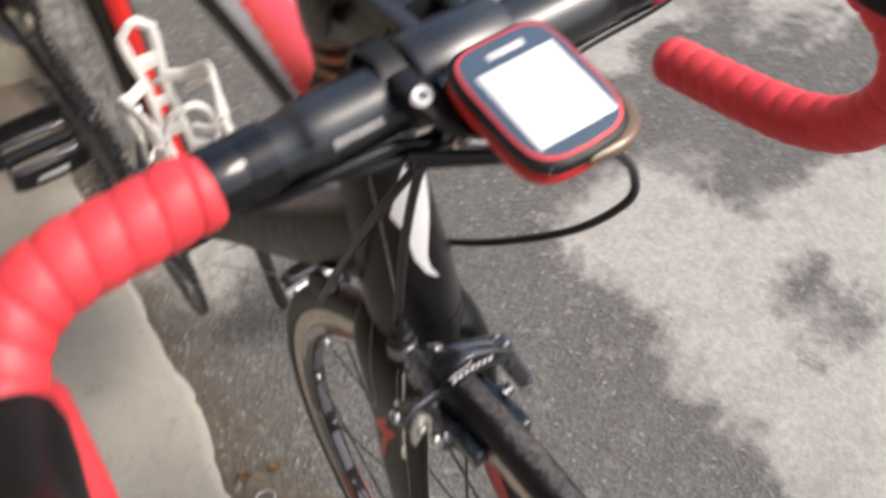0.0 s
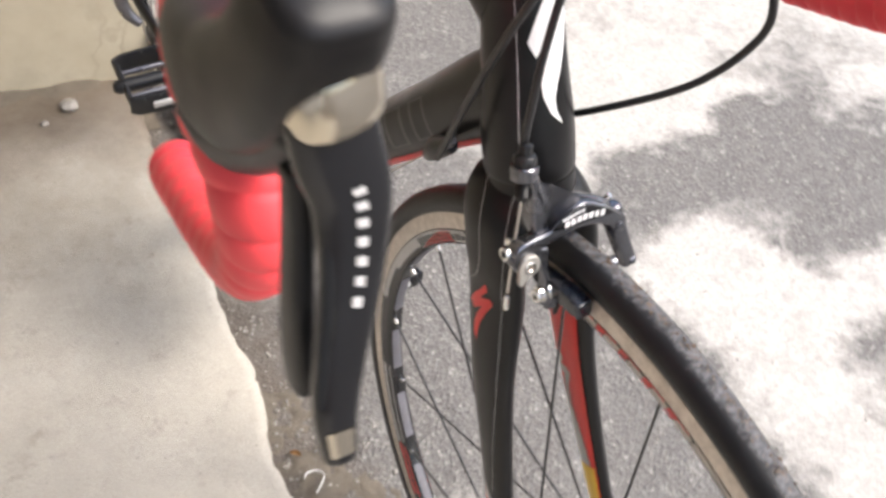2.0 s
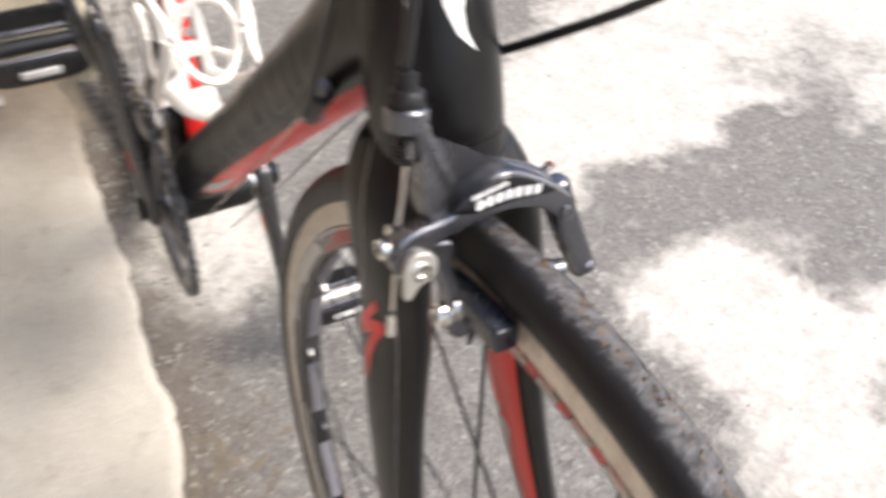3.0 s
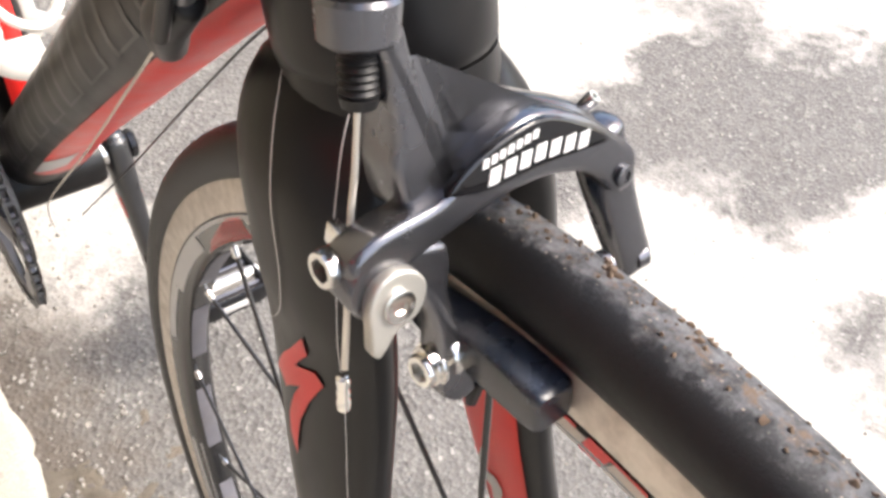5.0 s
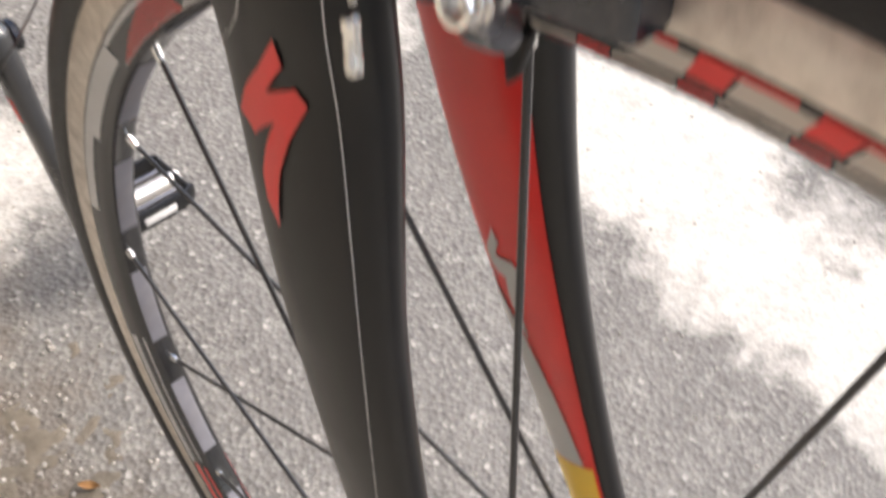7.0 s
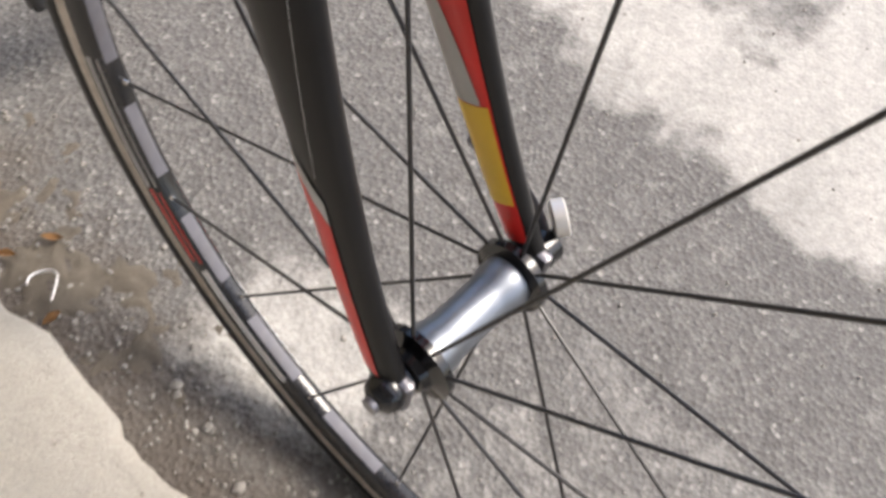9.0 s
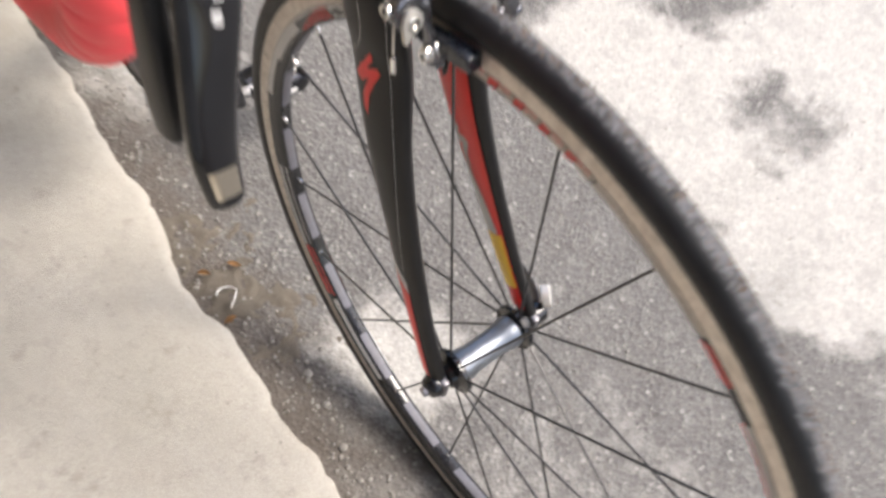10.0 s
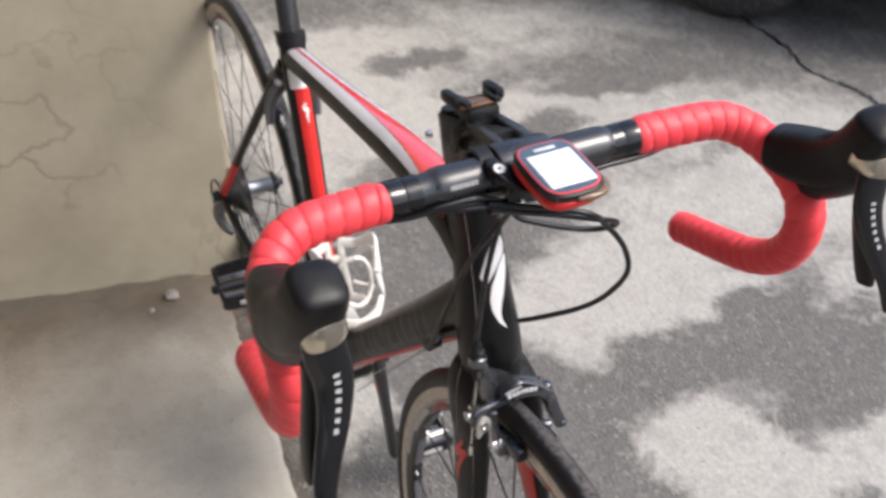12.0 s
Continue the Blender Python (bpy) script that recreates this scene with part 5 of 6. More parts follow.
def build_drivetrain():
    cx = -0.0455
    ring = bmesh.new()
    n = 106
    prof = []
    for i in range(n):
        a = 2 * math.pi * i / n
        r = 0.0950 if i % 2 else 0.0912
        prof.append((r * math.cos(a), r * math.sin(a)))
    outer = [ring.verts.new((cx + 0.0015, y + BB.y, z + BB.z)) for y, z in prof]
    outer2 = [ring.verts.new((cx - 0.0015, y + BB.y, z + BB.z)) for y, z in prof]
    inner = [ring.verts.new((cx + 0.0015, 0.070 * y / math.hypot(y, z) + BB.y, 0.070 * z / math.hypot(y, z) + BB.z)) for y, z in prof]
    inner2 = [ring.verts.new((cx - 0.0015, 0.070 * y / math.hypot(y, z) + BB.y, 0.070 * z / math.hypot(y, z) + BB.z)) for y, z in prof]
    for i in range(n):
        j = (i + 1) % n
        for a, b in ((outer, inner), (inner, inner2), (inner2, outer2), (outer2, outer)):
            ring.faces.new((a[i], a[j], b[j], b[i]))
    chainring = part("chainring", ring, ALLOY_DARK, bike, "toothed dark alloy chainring")
    small = lathe([(cx + 0.006, 0.052), (cx + 0.006, 0.067), (cx + 0.009, 0.067), (cx + 0.009, 0.052)], 78, m=Matrix.Translation((0, BB.y, BB.z)), closed=True)
    part("inner_ring", small, CHAIN, chainring)
    spider = bmesh.new()
    for k in range(5):
        a = 2 * math.pi * k / 5 + 0.4
        d = Vector((0, math.cos(a), math.sin(a)))
        p, q = Vector((cx - 0.006, BB.y, BB.z)), Vector((cx - 0.001, BB.y, BB.z)) + d * 0.077
        sweep([(*p, 0.006, 0.014), (*((p + q) / 2), 0.005, 0.011), (*q, 0.003, 0.009)], n=10, e=3, per=3, bm=spider)
    part("spider", spider, ALLOY_DARK, chainring)
    for sx in (-1, 1):
        end = Vector((sx * 0.066, BB.y - sx * 0.036, BB.z - sx * 0.180))
        start = Vector((sx * 0.055, BB.y, BB.z))
        mid = start.lerp(end, 0.5)
        crank = part("crank_arm", sweep([(*(start + (start - end) * 0.08), 0.009, 0.013), (*start, 0.011, 0.0165), (*mid, 0.008, 0.0135), (*end, 0.008, 0.0130), (*(end + (end - start) * 0.06), 0.007, 0.010)], n=18, e=2.7, dome=0.5),
                     CARBON_STEM, bike, "satin black crank arm with a red mark")
        mark = start.lerp(end, 0.24)
        part("red_mark", sweep([(*mark, 0.0103, 0.0092), (*start.lerp(end, 0.36), 0.0094, 0.0085)], n=18, e=2.7, per=1), RED_PAINT, crank)
        part("crank_bolt", lathe([(0, 0.012), (0.004, 0.0125), (0.006, 0.0105), (0.006, 0.005), (0.003, 0.0045)], 20, m=aim((sx * 0.066, BB.y, BB.z), (sx, 0, 0))), GLOSS_BLACK, crank)
        build_pedal(sx, end)
    axle = lathe([(-0.056, 0.012), (0.056, 0.012)], 20, m=Matrix.Translation(BB))
    part("crank_axle", axle, STEEL, bike)
    body = lathe([(-0.020, 0.010), (-0.020, 0.017), (-0.062, 0.012), (-0.062, 0.008)], 24, m=Matrix.Translation(REAR))
    cassette = part("cassette", body, CHAIN, bike, "stacked dark steel sprockets")
    for k in range(10):
        r = 0.048 - 0.003 * k
        x = -0.022 - 0.0039 * k
        part("sprocket", lathe([(x, r - 0.012), (x, r), (x - 0.0017, r), (x - 0.0017, r - 0.012)], 40, m=Matrix.Translation(REAR), closed=True), CHAIN, cassette)
    build_chain(cx)
    build_derailleurs()


def build_pedal(sx, end):
    """A black cage platform pedal with a reflector."""
    tilt = pose(0, 0, 0, 12 if sx < 0 else -6, 0, 0)
    m = Matrix.Translation(end + Vector((sx * 0.055, 0, 0))) @ tilt @ Matrix.Scale(0.80, 4)
    bm = bmesh.new()
    for y in (-0.038, 0.038):
        sweep([(*(m @ Vector((-0.046, y * 0.86, 0.0))), 0.003, 0.010), (*(m @ Vector((-0.03, y, 0.0))), 0.0025, 0.011), (*(m @ Vector((0.03, y, 0.0))), 0.0025, 0.011), (*(m @ Vector((0.046, y * 0.86, 0.0))), 0.003, 0.010)], ref=(0, 1, 0), n=10, e=3.5, per=3, bm=bm)
    for x in (-0.044, 0.044):
        block((0.007, 0.066, 0.018), m @ Matrix.Translation((x, 0, 0)), 0.003, bm)
    pedal = part("pedal", bm, BLACK_PLASTIC, bike, "black cage platform pedal")
    part("axle_housing", lathe([(-0.058, 0.006), (-0.052, 0.009), (-0.040, 0.0095), (0.040, 0.0085), (0.048, 0.0085), (0.050, 0.006)], 18, m=m), BLACK_PLASTIC if sx < 0 else ALLOY_GREY, pedal, "round axle housing")
    for y in (-0.020, 0.020):
        part("cross_bar", block((0.086, 0.007, 0.008), m @ Matrix.Translation((0, y, 0)), 0.0025), ALLOY_DARK, pedal)
    for y in (-0.0415, 0.0415):
        part("reflector", block((0.040, 0.004, 0.010), m @ Matrix.Translation((0, y, 0)), 0.0012), GREY_DECAL, pedal)
    for y in (-0.038, 0.038):
        for i in range(4):
            for z in (-0.012, 0.012):
                part("grip_tooth", block((0.004, 0.004, 0.005), m @ Matrix.Translation((-0.03 + 0.02 * i, y, z)), 0.001, None, 1), BLACK_PLASTIC, pedal)


def build_chain(cx):
    """Links round the big ring, the sprocket and the two jockey wheels."""
    xs = -0.040
    loop = [(cx, BB.y - 0.0935 * math.sin(radians(a)), BB.z + 0.0935 * math.cos(radians(a))) for a in np.arange(0, 181, 6)]
    loop += [(xs, 0.038 + y, z) for y, z in ((0.932, 0.215), (0.952, 0.200), (0.969, 0.212), (0.961, 0.236), (0.967, 0.262), (0.983, 0.275))]
    loop += [(xs, REAR.y + 0.040 * math.sin(radians(a)), REAR.z - 0.040 * math.cos(radians(a))) for a in np.arange(40, 181, 12)]
    pts = np.array([*loop, loop[0]])
    seg = np.linalg.norm(np.diff(pts, axis=0), axis=1)
    s = np.concatenate([[0], np.cumsum(seg)])
    count = int(s[-1] / 0.0127)
    at = [np.array([np.interp(d, s, pts[:, k]) for k in range(3)]) for d in np.arange(count + 1) * s[-1] / count]
    bm = bmesh.new()
    for i, (p, q) in enumerate(zip(at, at[1:])):
        d = Vector(q - p)
        m = aim(Vector((p + q) / 2), d, (1, 0, 0))
        w = 0.0032 if i % 2 else 0.0024
        for off in (-w, w):
            block((0.0180, 0.0075, 0.0010), m @ Matrix.Translation((0, 0, off)), 0, bm)
        lathe([(-w, 0.0026), (w, 0.0026)], 6, bm=bm, m=aim(Vector(p), (1, 0, 0)))
    ob = part("chain", bm, CHAIN, bike, "oily dark steel chain")
    ob["kind"] = "stuff"


def build_derailleurs():
    body = sweep(back([(-0.062, 0.9670, 0.3180, 0.008, 0.010), (-0.072, 0.9750, 0.2920, 0.010, 0.013), (-0.068, 0.9690, 0.2680, 0.009, 0.012), (-0.056, 0.9610, 0.2520, 0.007, 0.010)]), n=14, e=2.6, dome=0.5)
    rd = part("rear_derailleur", body, ALLOY_DARK, bike, "dark alloy rear derailleur")
    for x in (-0.0345, -0.0455):
        part("cage_plate", sweep(back([(x, 1.000, 0.262, 0.001, 0.012), (x, 0.990, 0.235, 0.001, 0.010), (x, 0.972, 0.208, 0.001, 0.013)]), n=10, e=3), ALLOY_DARK, rd)
    for y, z in ((1.013, 0.262), (0.989, 0.212)):
        part("jockey_wheel", lathe([(-0.042, 0.004), (-0.042, 0.017), (-0.038, 0.017), (-0.038, 0.004)], 22, m=Matrix.Translation((0, y, z)), closed=True), BLACK_PLASTIC, rd)
    part("cable_loop", wire(back([(-0.060, 0.9320, 0.3220), (-0.066, 0.9870, 0.3500), (-0.070, 1.0220, 0.3180), (-0.072, 0.9970, 0.2880)]), 0.0022), CABLE, rd)
    fd = sweep(back([(-0.040, 0.5350, 0.3770, 0.002, 0.010), (-0.043, 0.5650, 0.3840, 0.002, 0.012), (-0.043, 0.6050, 0.3720, 0.002, 0.012), (-0.042, 0.6400, 0.3440, 0.002, 0.010)]), n=10, e=3)
    fd = part("front_derailleur", fd, STEEL, bike, "steel front derailleur cage")
    part("inner_plate", sweep(back([(-0.031, 0.5400, 0.3800, 0.001, 0.010), (-0.030, 0.6050, 0.3760, 0.001, 0.014), (-0.031, 0.6400, 0.3460, 0.001, 0.010)]), n=10, e=3), STEEL, fd)
    part("link_arm", sweep(back([(-0.022, 0.5970, 0.4120, 0.006, 0.010), (-0.030, 0.5870, 0.3970, 0.006, 0.009), (-0.036, 0.5790, 0.3840, 0.004, 0.008)]), n=12, e=2.6), ALLOY_DARK, fd)


def build_bottle_cage():
    """One white moulded cage on the seat tube: a loop on top, a slotted spine, and flared wings joined round the front."""
    base, along, out, side = Vector((0, 0.603, 0.472)), Vector((0, 0.284, 0.959)), Vector((0, -0.959, 0.284)), Vector((1, 0, 0))
    r = 0.0385
    centre = base + out * (r + 0.026)

    def on(angle, s, k=1.0):
        """A point on the bottle's skin: angle 0 faces away from the tube."""
        return centre + along * s + (out * math.cos(radians(angle)) + side * math.sin(radians(angle))) * r * k
    bm = bmesh.new()
    for sg in (-1, 1):
        # spine rails, wide at the head loop and narrow below it
        rail = [(0.076, 0.0150), (0.060, 0.0150), (0.030, 0.0110), (0.0, 0.0095), (-0.040, 0.0120), (-0.074, 0.0130)]
        sweep([(*(on(180, s, 0.97) + side * sg * dx), 0.0048, 0.0032) for s, dx in rail], n=12, e=2.6, per=5, bm=bm)
    sweep([(*(on(180, 0.074, 0.97) - side * 0.0150), 0.0046, 0.0036), (*on(180, 0.085, 0.95), 0.0050, 0.0038), (*(on(180, 0.074, 0.97) + side * 0.0150), 0.0046, 0.0036)], ref=along, n=12, per=6, bm=bm)
    for s, w in ((0.042, 0.0085), (-0.002, 0.0060), (-0.036, 0.0075)):
        sweep([(*(on(180, s, 0.98) - side * 0.012), w, 0.0026), (*(on(180, s, 0.98) + side * 0.012), w, 0.0026)], ref=along, n=12, e=3, per=2, bm=bm)
    # the foot that carries the bottle
    sweep([(*on(180, -0.072, 0.97), 0.0140, 0.0032), (*on(180, -0.081, 0.80), 0.0140, 0.0032), (*on(180, -0.083, 0.20), 0.0115, 0.0032), (*on(0, -0.080, 0.35), 0.0085, 0.0030)], n=12, e=3, per=5, bm=bm)
    for sg in (-1, 1):
        wing = [(164, -0.060, 1.0), (130, -0.068, 1.02), (92, -0.060, 1.10), (58, -0.036, 1.22), (40, -0.004, 1.30), (50, 0.026, 1.26), (84, 0.034, 1.12), (128, 0.020, 1.02), (164, 0.022, 1.0)]
        sweep([(*on(sg * a, s, k), 0.0072, 0.0032) for a, s, k in wing], ref=along, n=12, e=2.6, per=6, bm=bm)
        inner = [(150, -0.040, 1.0), (112, -0.044, 1.04), (78, -0.022, 1.14), (70, 0.006, 1.16), (98, 0.016, 1.08), (140, 0.004, 1.01)]
        sweep([(*on(sg * a, s, k), 0.0040, 0.0026) for a, s, k in inner], ref=along, n=10, per=6, bm=bm)
    front = [(-62, -0.040, 1.20), (-34, -0.060, 1.14), (0, -0.067, 1.10), (34, -0.060, 1.14), (62, -0.040, 1.20)]
    sweep([(*on(a, s, k), 0.0074, 0.0032) for a, s, k in front], ref=along, n=12, e=2.6, per=6, bm=bm)
    ring = [on(0, -0.006, 1.16) + side * 0.024 * math.sin(radians(a)) + along * 0.034 * math.cos(radians(a)) - out * 0.010 * abs(math.sin(radians(a))) for a in range(0, 361, 20)]
    sweep([(*q, 0.0044, 0.0032) for q in ring], ref=out, n=10, per=2, bm=bm)
    cage = part("bottle_cage", bm, CAGE_WHITE, bike, "white moulded bottle cage on the seat tube")
    for s in (-0.020, 0.020):
        part("cage_bolt", bolt(base + along * s + out * 0.028, out, 0.0042, 0.0025), STEEL, cage)


def build_cables():
    runs = [
        # front brake: from the tape along the bar, then down to the adjuster
        [(-0.126, 0.1200, 0.8790), (-0.106, 0.1190, 0.8722), (-0.085, 0.1120, 0.8752), (-0.067, 0.1064, 0.8818), (-0.033, 0.1030, 0.8820), (-0.0114, 0.1030, 0.8660), (-0.0114, 0.1195, 0.8360), (-0.0210, 0.1195, 0.7880), (-0.0310, 0.1138, 0.7290)],
        # shift cable to the stop on the down tube
        [(-0.126, 0.1240, 0.8780), (-0.106, 0.1240, 0.8715), (-0.085, 0.1150, 0.8732), (-0.067, 0.1082, 0.8782), (-0.030, 0.1045, 0.8765), (-0.0040, 0.1135, 0.8595), (-0.0260, 0.1270, 0.8150), (-0.0368, 0.1485, 0.7580), (-0.0400, 0.1870, 0.6650)],
        # the left lever's housings
        [(0.142, 0.112, 0.880), (0.112, 0.1075, 0.879), (0.060, 0.105, 0.880), (0.020, 0.0985, 0.8760), (-0.033, 0.1015, 0.8750), (-0.067, 0.1115, 0.8748), (-0.085, 0.1195, 0.8715), (-0.106, 0.1290, 0.8722), (-0.126, 0.1280, 0.8790)],
        # big loop round to the other stop
        [(-0.033, 0.0985, 0.8790), (0.0280, 0.0654, 0.8756), (0.0555, 0.0690, 0.8529), (0.0785, 0.0705, 0.8221), (0.0843, 0.0732, 0.7923), (0.0727, 0.0968, 0.7505), (0.0490, 0.1408, 0.7089), (0.0340, 0.1900, 0.6690)],
        # the inner strand that doubles back under the computer
        [(-0.030, 0.1020, 0.8690), (-0.0060, 0.1120, 0.8580), (0.0065, 0.1128, 0.8452), (0.0433, 0.0962, 0.8367), (0.0620, 0.0870, 0.8368), (0.0695, 0.0780, 0.8435), (0.0640, 0.0700, 0.8540), (0.0430, 0.0670, 0.8640), (0.0100, 0.0760, 0.8720), (-0.030, 0.0970, 0.8740)],
    ]
    for pts in runs:
        pts = [(x - 0.003 * k, y + 0.002 * k, z + 0.008 * k) for x, y, z in pts for k in [min(1.0, max(0.0, (z - 0.68) / 0.19))]]
        part("cable_housing", wire(pts, 0.0024, n=10, per=10), CABLE, bike)


build_frame()
build_fork()
build_wheel("front_wheel", HUB, 20, 1.9)
build_wheel("rear_wheel", REAR, 24, 5.0, rear=True)
build_cockpit()
build_front_brake()
build_rear_brake()
build_drivetrain()
build_bottle_cage()
build_cables()

# the bars and front wheel stand a little turned against the frame; the bar itself sits slightly askew
FRAME_YAW, BAR_YAW, BAR_ROLL = -0.8, -1.5, -1.4
AXIS = Vector((0, 0.165, 0))
bike.matrix_basis = Matrix.Translation(AXIS) @ pose(0, 0, 0, 0, 0, FRAME_YAW) @ Matrix.Translation(-AXIS)
STEERED = bike.matrix_basis.inverted()
CLAMP = Vector((0, 0.1233, 0.8888))
LIFT = Matrix.Translation((0, 0.0025, 0.0080))
ASKEW = Matrix.Translation(CLAMP + Vector((0.0040, 0, 0.0080))) @ pose(0, 0, 0, 0, BAR_ROLL, BAR_YAW) @ Matrix.Translation(-CLAMP)
FLIP = Matrix.Diagonal((-1, 1, 1, 1))
REACH = Matrix.Translation((-0.007, -0.009, 0.004))
for ob in bike.children:
    kind_name = ob.name.split(".")[0]
    if kind_name == "handlebar":
        ob.matrix_basis = STEERED @ ASKEW @ ob.matrix_basis
    elif kind_name == "brake_lever":
        # the right lever is drawn in place, the left one is its mirror image about the bar's own middle
        ob.matrix_basis = STEERED @ (ASKEW @ FLIP @ ASKEW.inverted() @ REACH @ FLIP if ob.data.vertices[0].co.x > 0 else REACH)
    elif kind_name == "stem":
        ob.matrix_basis = STEERED @ LIFT @ ob.matrix_basis
    elif kind_name in ("fork", "front_wheel", "front_brake_caliper", "cable_housing", "spacer", "headset_cover"):
        ob.matrix_basis = STEERED @ ob.matrix_basis


# ---- cycle computer on its out-front mount ----
def build_computer():
    comp = new("cycle_computer")
    tagged(comp, "red and black cycle computer with a bright screen on the handlebar", "cycle computer")
    comp.matrix_basis = Matrix.Translation((0.003, 0.0740, 0.9205)) @ pose(0, 0, 0, 4, -1.4, -1) @ Matrix.Scale(1.045, 4)
    W, LEN = 0.0236, 0.0288

    def slab_of(w, l, z0, z1, taper=0.92, nose=0.0035, bm=None):
        bm = bm or bmesh.new()
        def ring(k, z):
            pts = []
            for i in range(48):
                a = 2 * math.pi * i / 48
                c, d = math.cos(a), math.sin(a)
                x = w * k * math.copysign(abs(c) ** 0.42, c)
                y = l * k * math.copysign(abs(d) ** 0.42, d)
                if d < 0:
                    y -= nose * (1 - (x / w) ** 2) * k
                pts.append((x, y, z))
            return np.array(pts)
        h = z1 - z0
        return skin(bm, [ring(taper * 0.92, z0), ring(taper, z0 + 0.15 * h), ring(1.0, z0 + 0.55 * h), ring(1.0, z0 + 0.8 * h), ring(0.965, z0 + 0.95 * h), ring(0.93, z1)])
    part("case_back", slab_of(W, LEN, -0.010, 0.000), RED_PAINT, comp, "red case back")
    part("case_front", slab_of(W * 1.0, LEN, 0.000, 0.006, 1.0), BLACK_PLASTIC, comp, "black case front")
    part("rim_line", slab_of(W * 0.93, LEN * 0.93, 0.0055, 0.0064, 1.0, 0.0032), PINK_RED, comp)
    part("bezel", slab_of(W * 0.885, LEN * 0.885, 0.0058, 0.0069, 1.0, 0.003), SCREEN_FRAME, comp, "blue grey bezel")
    part("screen", block((0.0340, 0.0370, 0.0008), Matrix.Translation((0, -0.0045, 0.0071)), 0.0003), SCREEN, comp, "screen painted pale with a sky reflection")
    part("maker_mark", block((0.016, 0.003, 0.0005), Matrix.Translation((0, 0.0190, 0.0071)), 0.0002), PRINT_GREY, comp)
    corner = sweep([(-0.002, -0.0305, 0.0010, 0.0022, 0.0030), (0.008, -0.0303, 0.0008, 0.0026, 0.0046), (0.0165, -0.0285, 0.0006, 0.0026, 0.0054), (0.0215, -0.0235, 0.0006, 0.0022, 0.0052), (0.0232, -0.0130, 0.0010, 0.0010, 0.0030)], ref=(0, 0, 1), n=16, e=2.6, dome=0.4)
    part("front_corner", corner, BRONZE_LENS, comp, "glossy bronze front corner")
    for i in range(7):
        part("grille_rib", block((0.0008, 0.0016, 0.0045), Matrix.Translation((-0.0170 + 0.0020 * i, -0.0288 - 0.00028 * i, 0.0025)), 0.0003), SCREEN_FRAME, comp)
    mount = new("computer_mount")
    tagged(mount, "black plastic out-front computer mount clamped round the handlebar", "mount")
    mount.matrix_basis = ASKEW @ Matrix.Translation((0.0000, 0.005, 0.0125))
    ring = lathe([(-0.0055, 0.0160), (-0.0055, 0.0195), (0.0055, 0.0195), (0.0055, 0.0160)], 32, m=Matrix.Translation((-0.0310, 0.125, 0.8760)), closed=True)
    part("clamp", ring, BLACK_PLASTIC, mount)
    part("arm", sweep([(-0.031, 0.112, 0.8930, 0.0058, 0.0030), (-0.030, 0.098, 0.8920, 0.0065, 0.0030), (-0.020, 0.086, 0.8860, 0.0085, 0.0028), (0.0, 0.076, 0.8840, 0.012, 0.0026), (0.018, 0.072, 0.8840, 0.013, 0.0026)], ref=(0.6, 0.8, 0), n=16, e=3), BLACK_PLASTIC, mount)
    part("clamp_lug", block((0.011, 0.020, 0.008), Matrix.Translation((-0.031, 0.101, 0.8880)) @ pose(0, 0, 0, 18, 0, 0), 0.002), BLACK_PLASTIC, mount)
    part("bolt", bolt((-0.031, 0.0970, 0.8940), (0, -0.35, 0.94), 0.0044, 0.0024, 0.4), WHITE_PAINT, mount, "pale bolt head")
    part("socket", lathe([(0, 0.011), (0.004, 0.0115), (0.006, 0.010)], 24, m=aim((0.018, 0.074, 0.8835), (0, 0, 1), (1, 0, 0))), BLACK_PLASTIC, mount)


def build_light_mount():
    """A black accessory bracket clamped on the stem."""
    m = new("accessory_bracket")
    m.matrix_basis = LIFT
    tagged(m, "black plastic accessory bracket with two prongs clamped on the stem", "bracket")
    part("strap", sweep([(-0.020, 0.186, 0.8730, 0.006, 0.002), (-0.0195, 0.184, 0.8910, 0.006, 0.002), (-0.008, 0.183, 0.8965, 0.006, 0.002), (0.008, 0.183, 0.8965, 0.006, 0.002), (0.0195, 0.184, 0.8910, 0.006, 0.002), (0.020, 0.186, 0.8730, 0.006, 0.002)], ref=(0, 1, 0), n=12, e=3), BLACK_PLASTIC, m)
    part("pedestal", block((0.030, 0.030, 0.014), Matrix.Translation((0.002, 0.192, 0.9020)) @ pose(0, 0, 0, -6, 0, 0), 0.004), BLACK_PLASTIC, m)
    for x in (-0.018, 0.020):
        part("prong", block((0.009, 0.026, 0.010), Matrix.Translation((x, 0.198, 0.9130)) @ pose(0, 0, 0, -8, 0, 0), 0.003), BLACK_PLASTIC, m)
    part("plate", block((0.036, 0.018, 0.003), Matrix.Translation((0.001, 0.190, 0.9105)) @ pose(0, 0, 0, -8, 0, 0), 0.001), COPPER, m)
    for x in (-0.012, 0.014):
        part("ridge", block((0.006, 0.022, 0.004), Matrix.Translation((x, 0.190, 0.9130)) @ pose(0, 0, 0, -8, 0, 0), 0.001), BLACK_PLASTIC, m)


build_computer()
build_light_mount()


# ---- loose bits on the ground ----
def pebble_mesh(seed, r):
    bm = bmesh.new()
    bmesh.ops.create_icosphere(bm, subdivisions=2, radius=r)
    for v in bm.verts:
        k = 1 + 0.35 * noise.noise(v.co * (1.6 / r) + Vector((seed * 3.1, 0, 0)))
        v.co = Vector((v.co.x * k, v.co.y * k * 0.85, v.co.z * k * 0.6))
    return bm


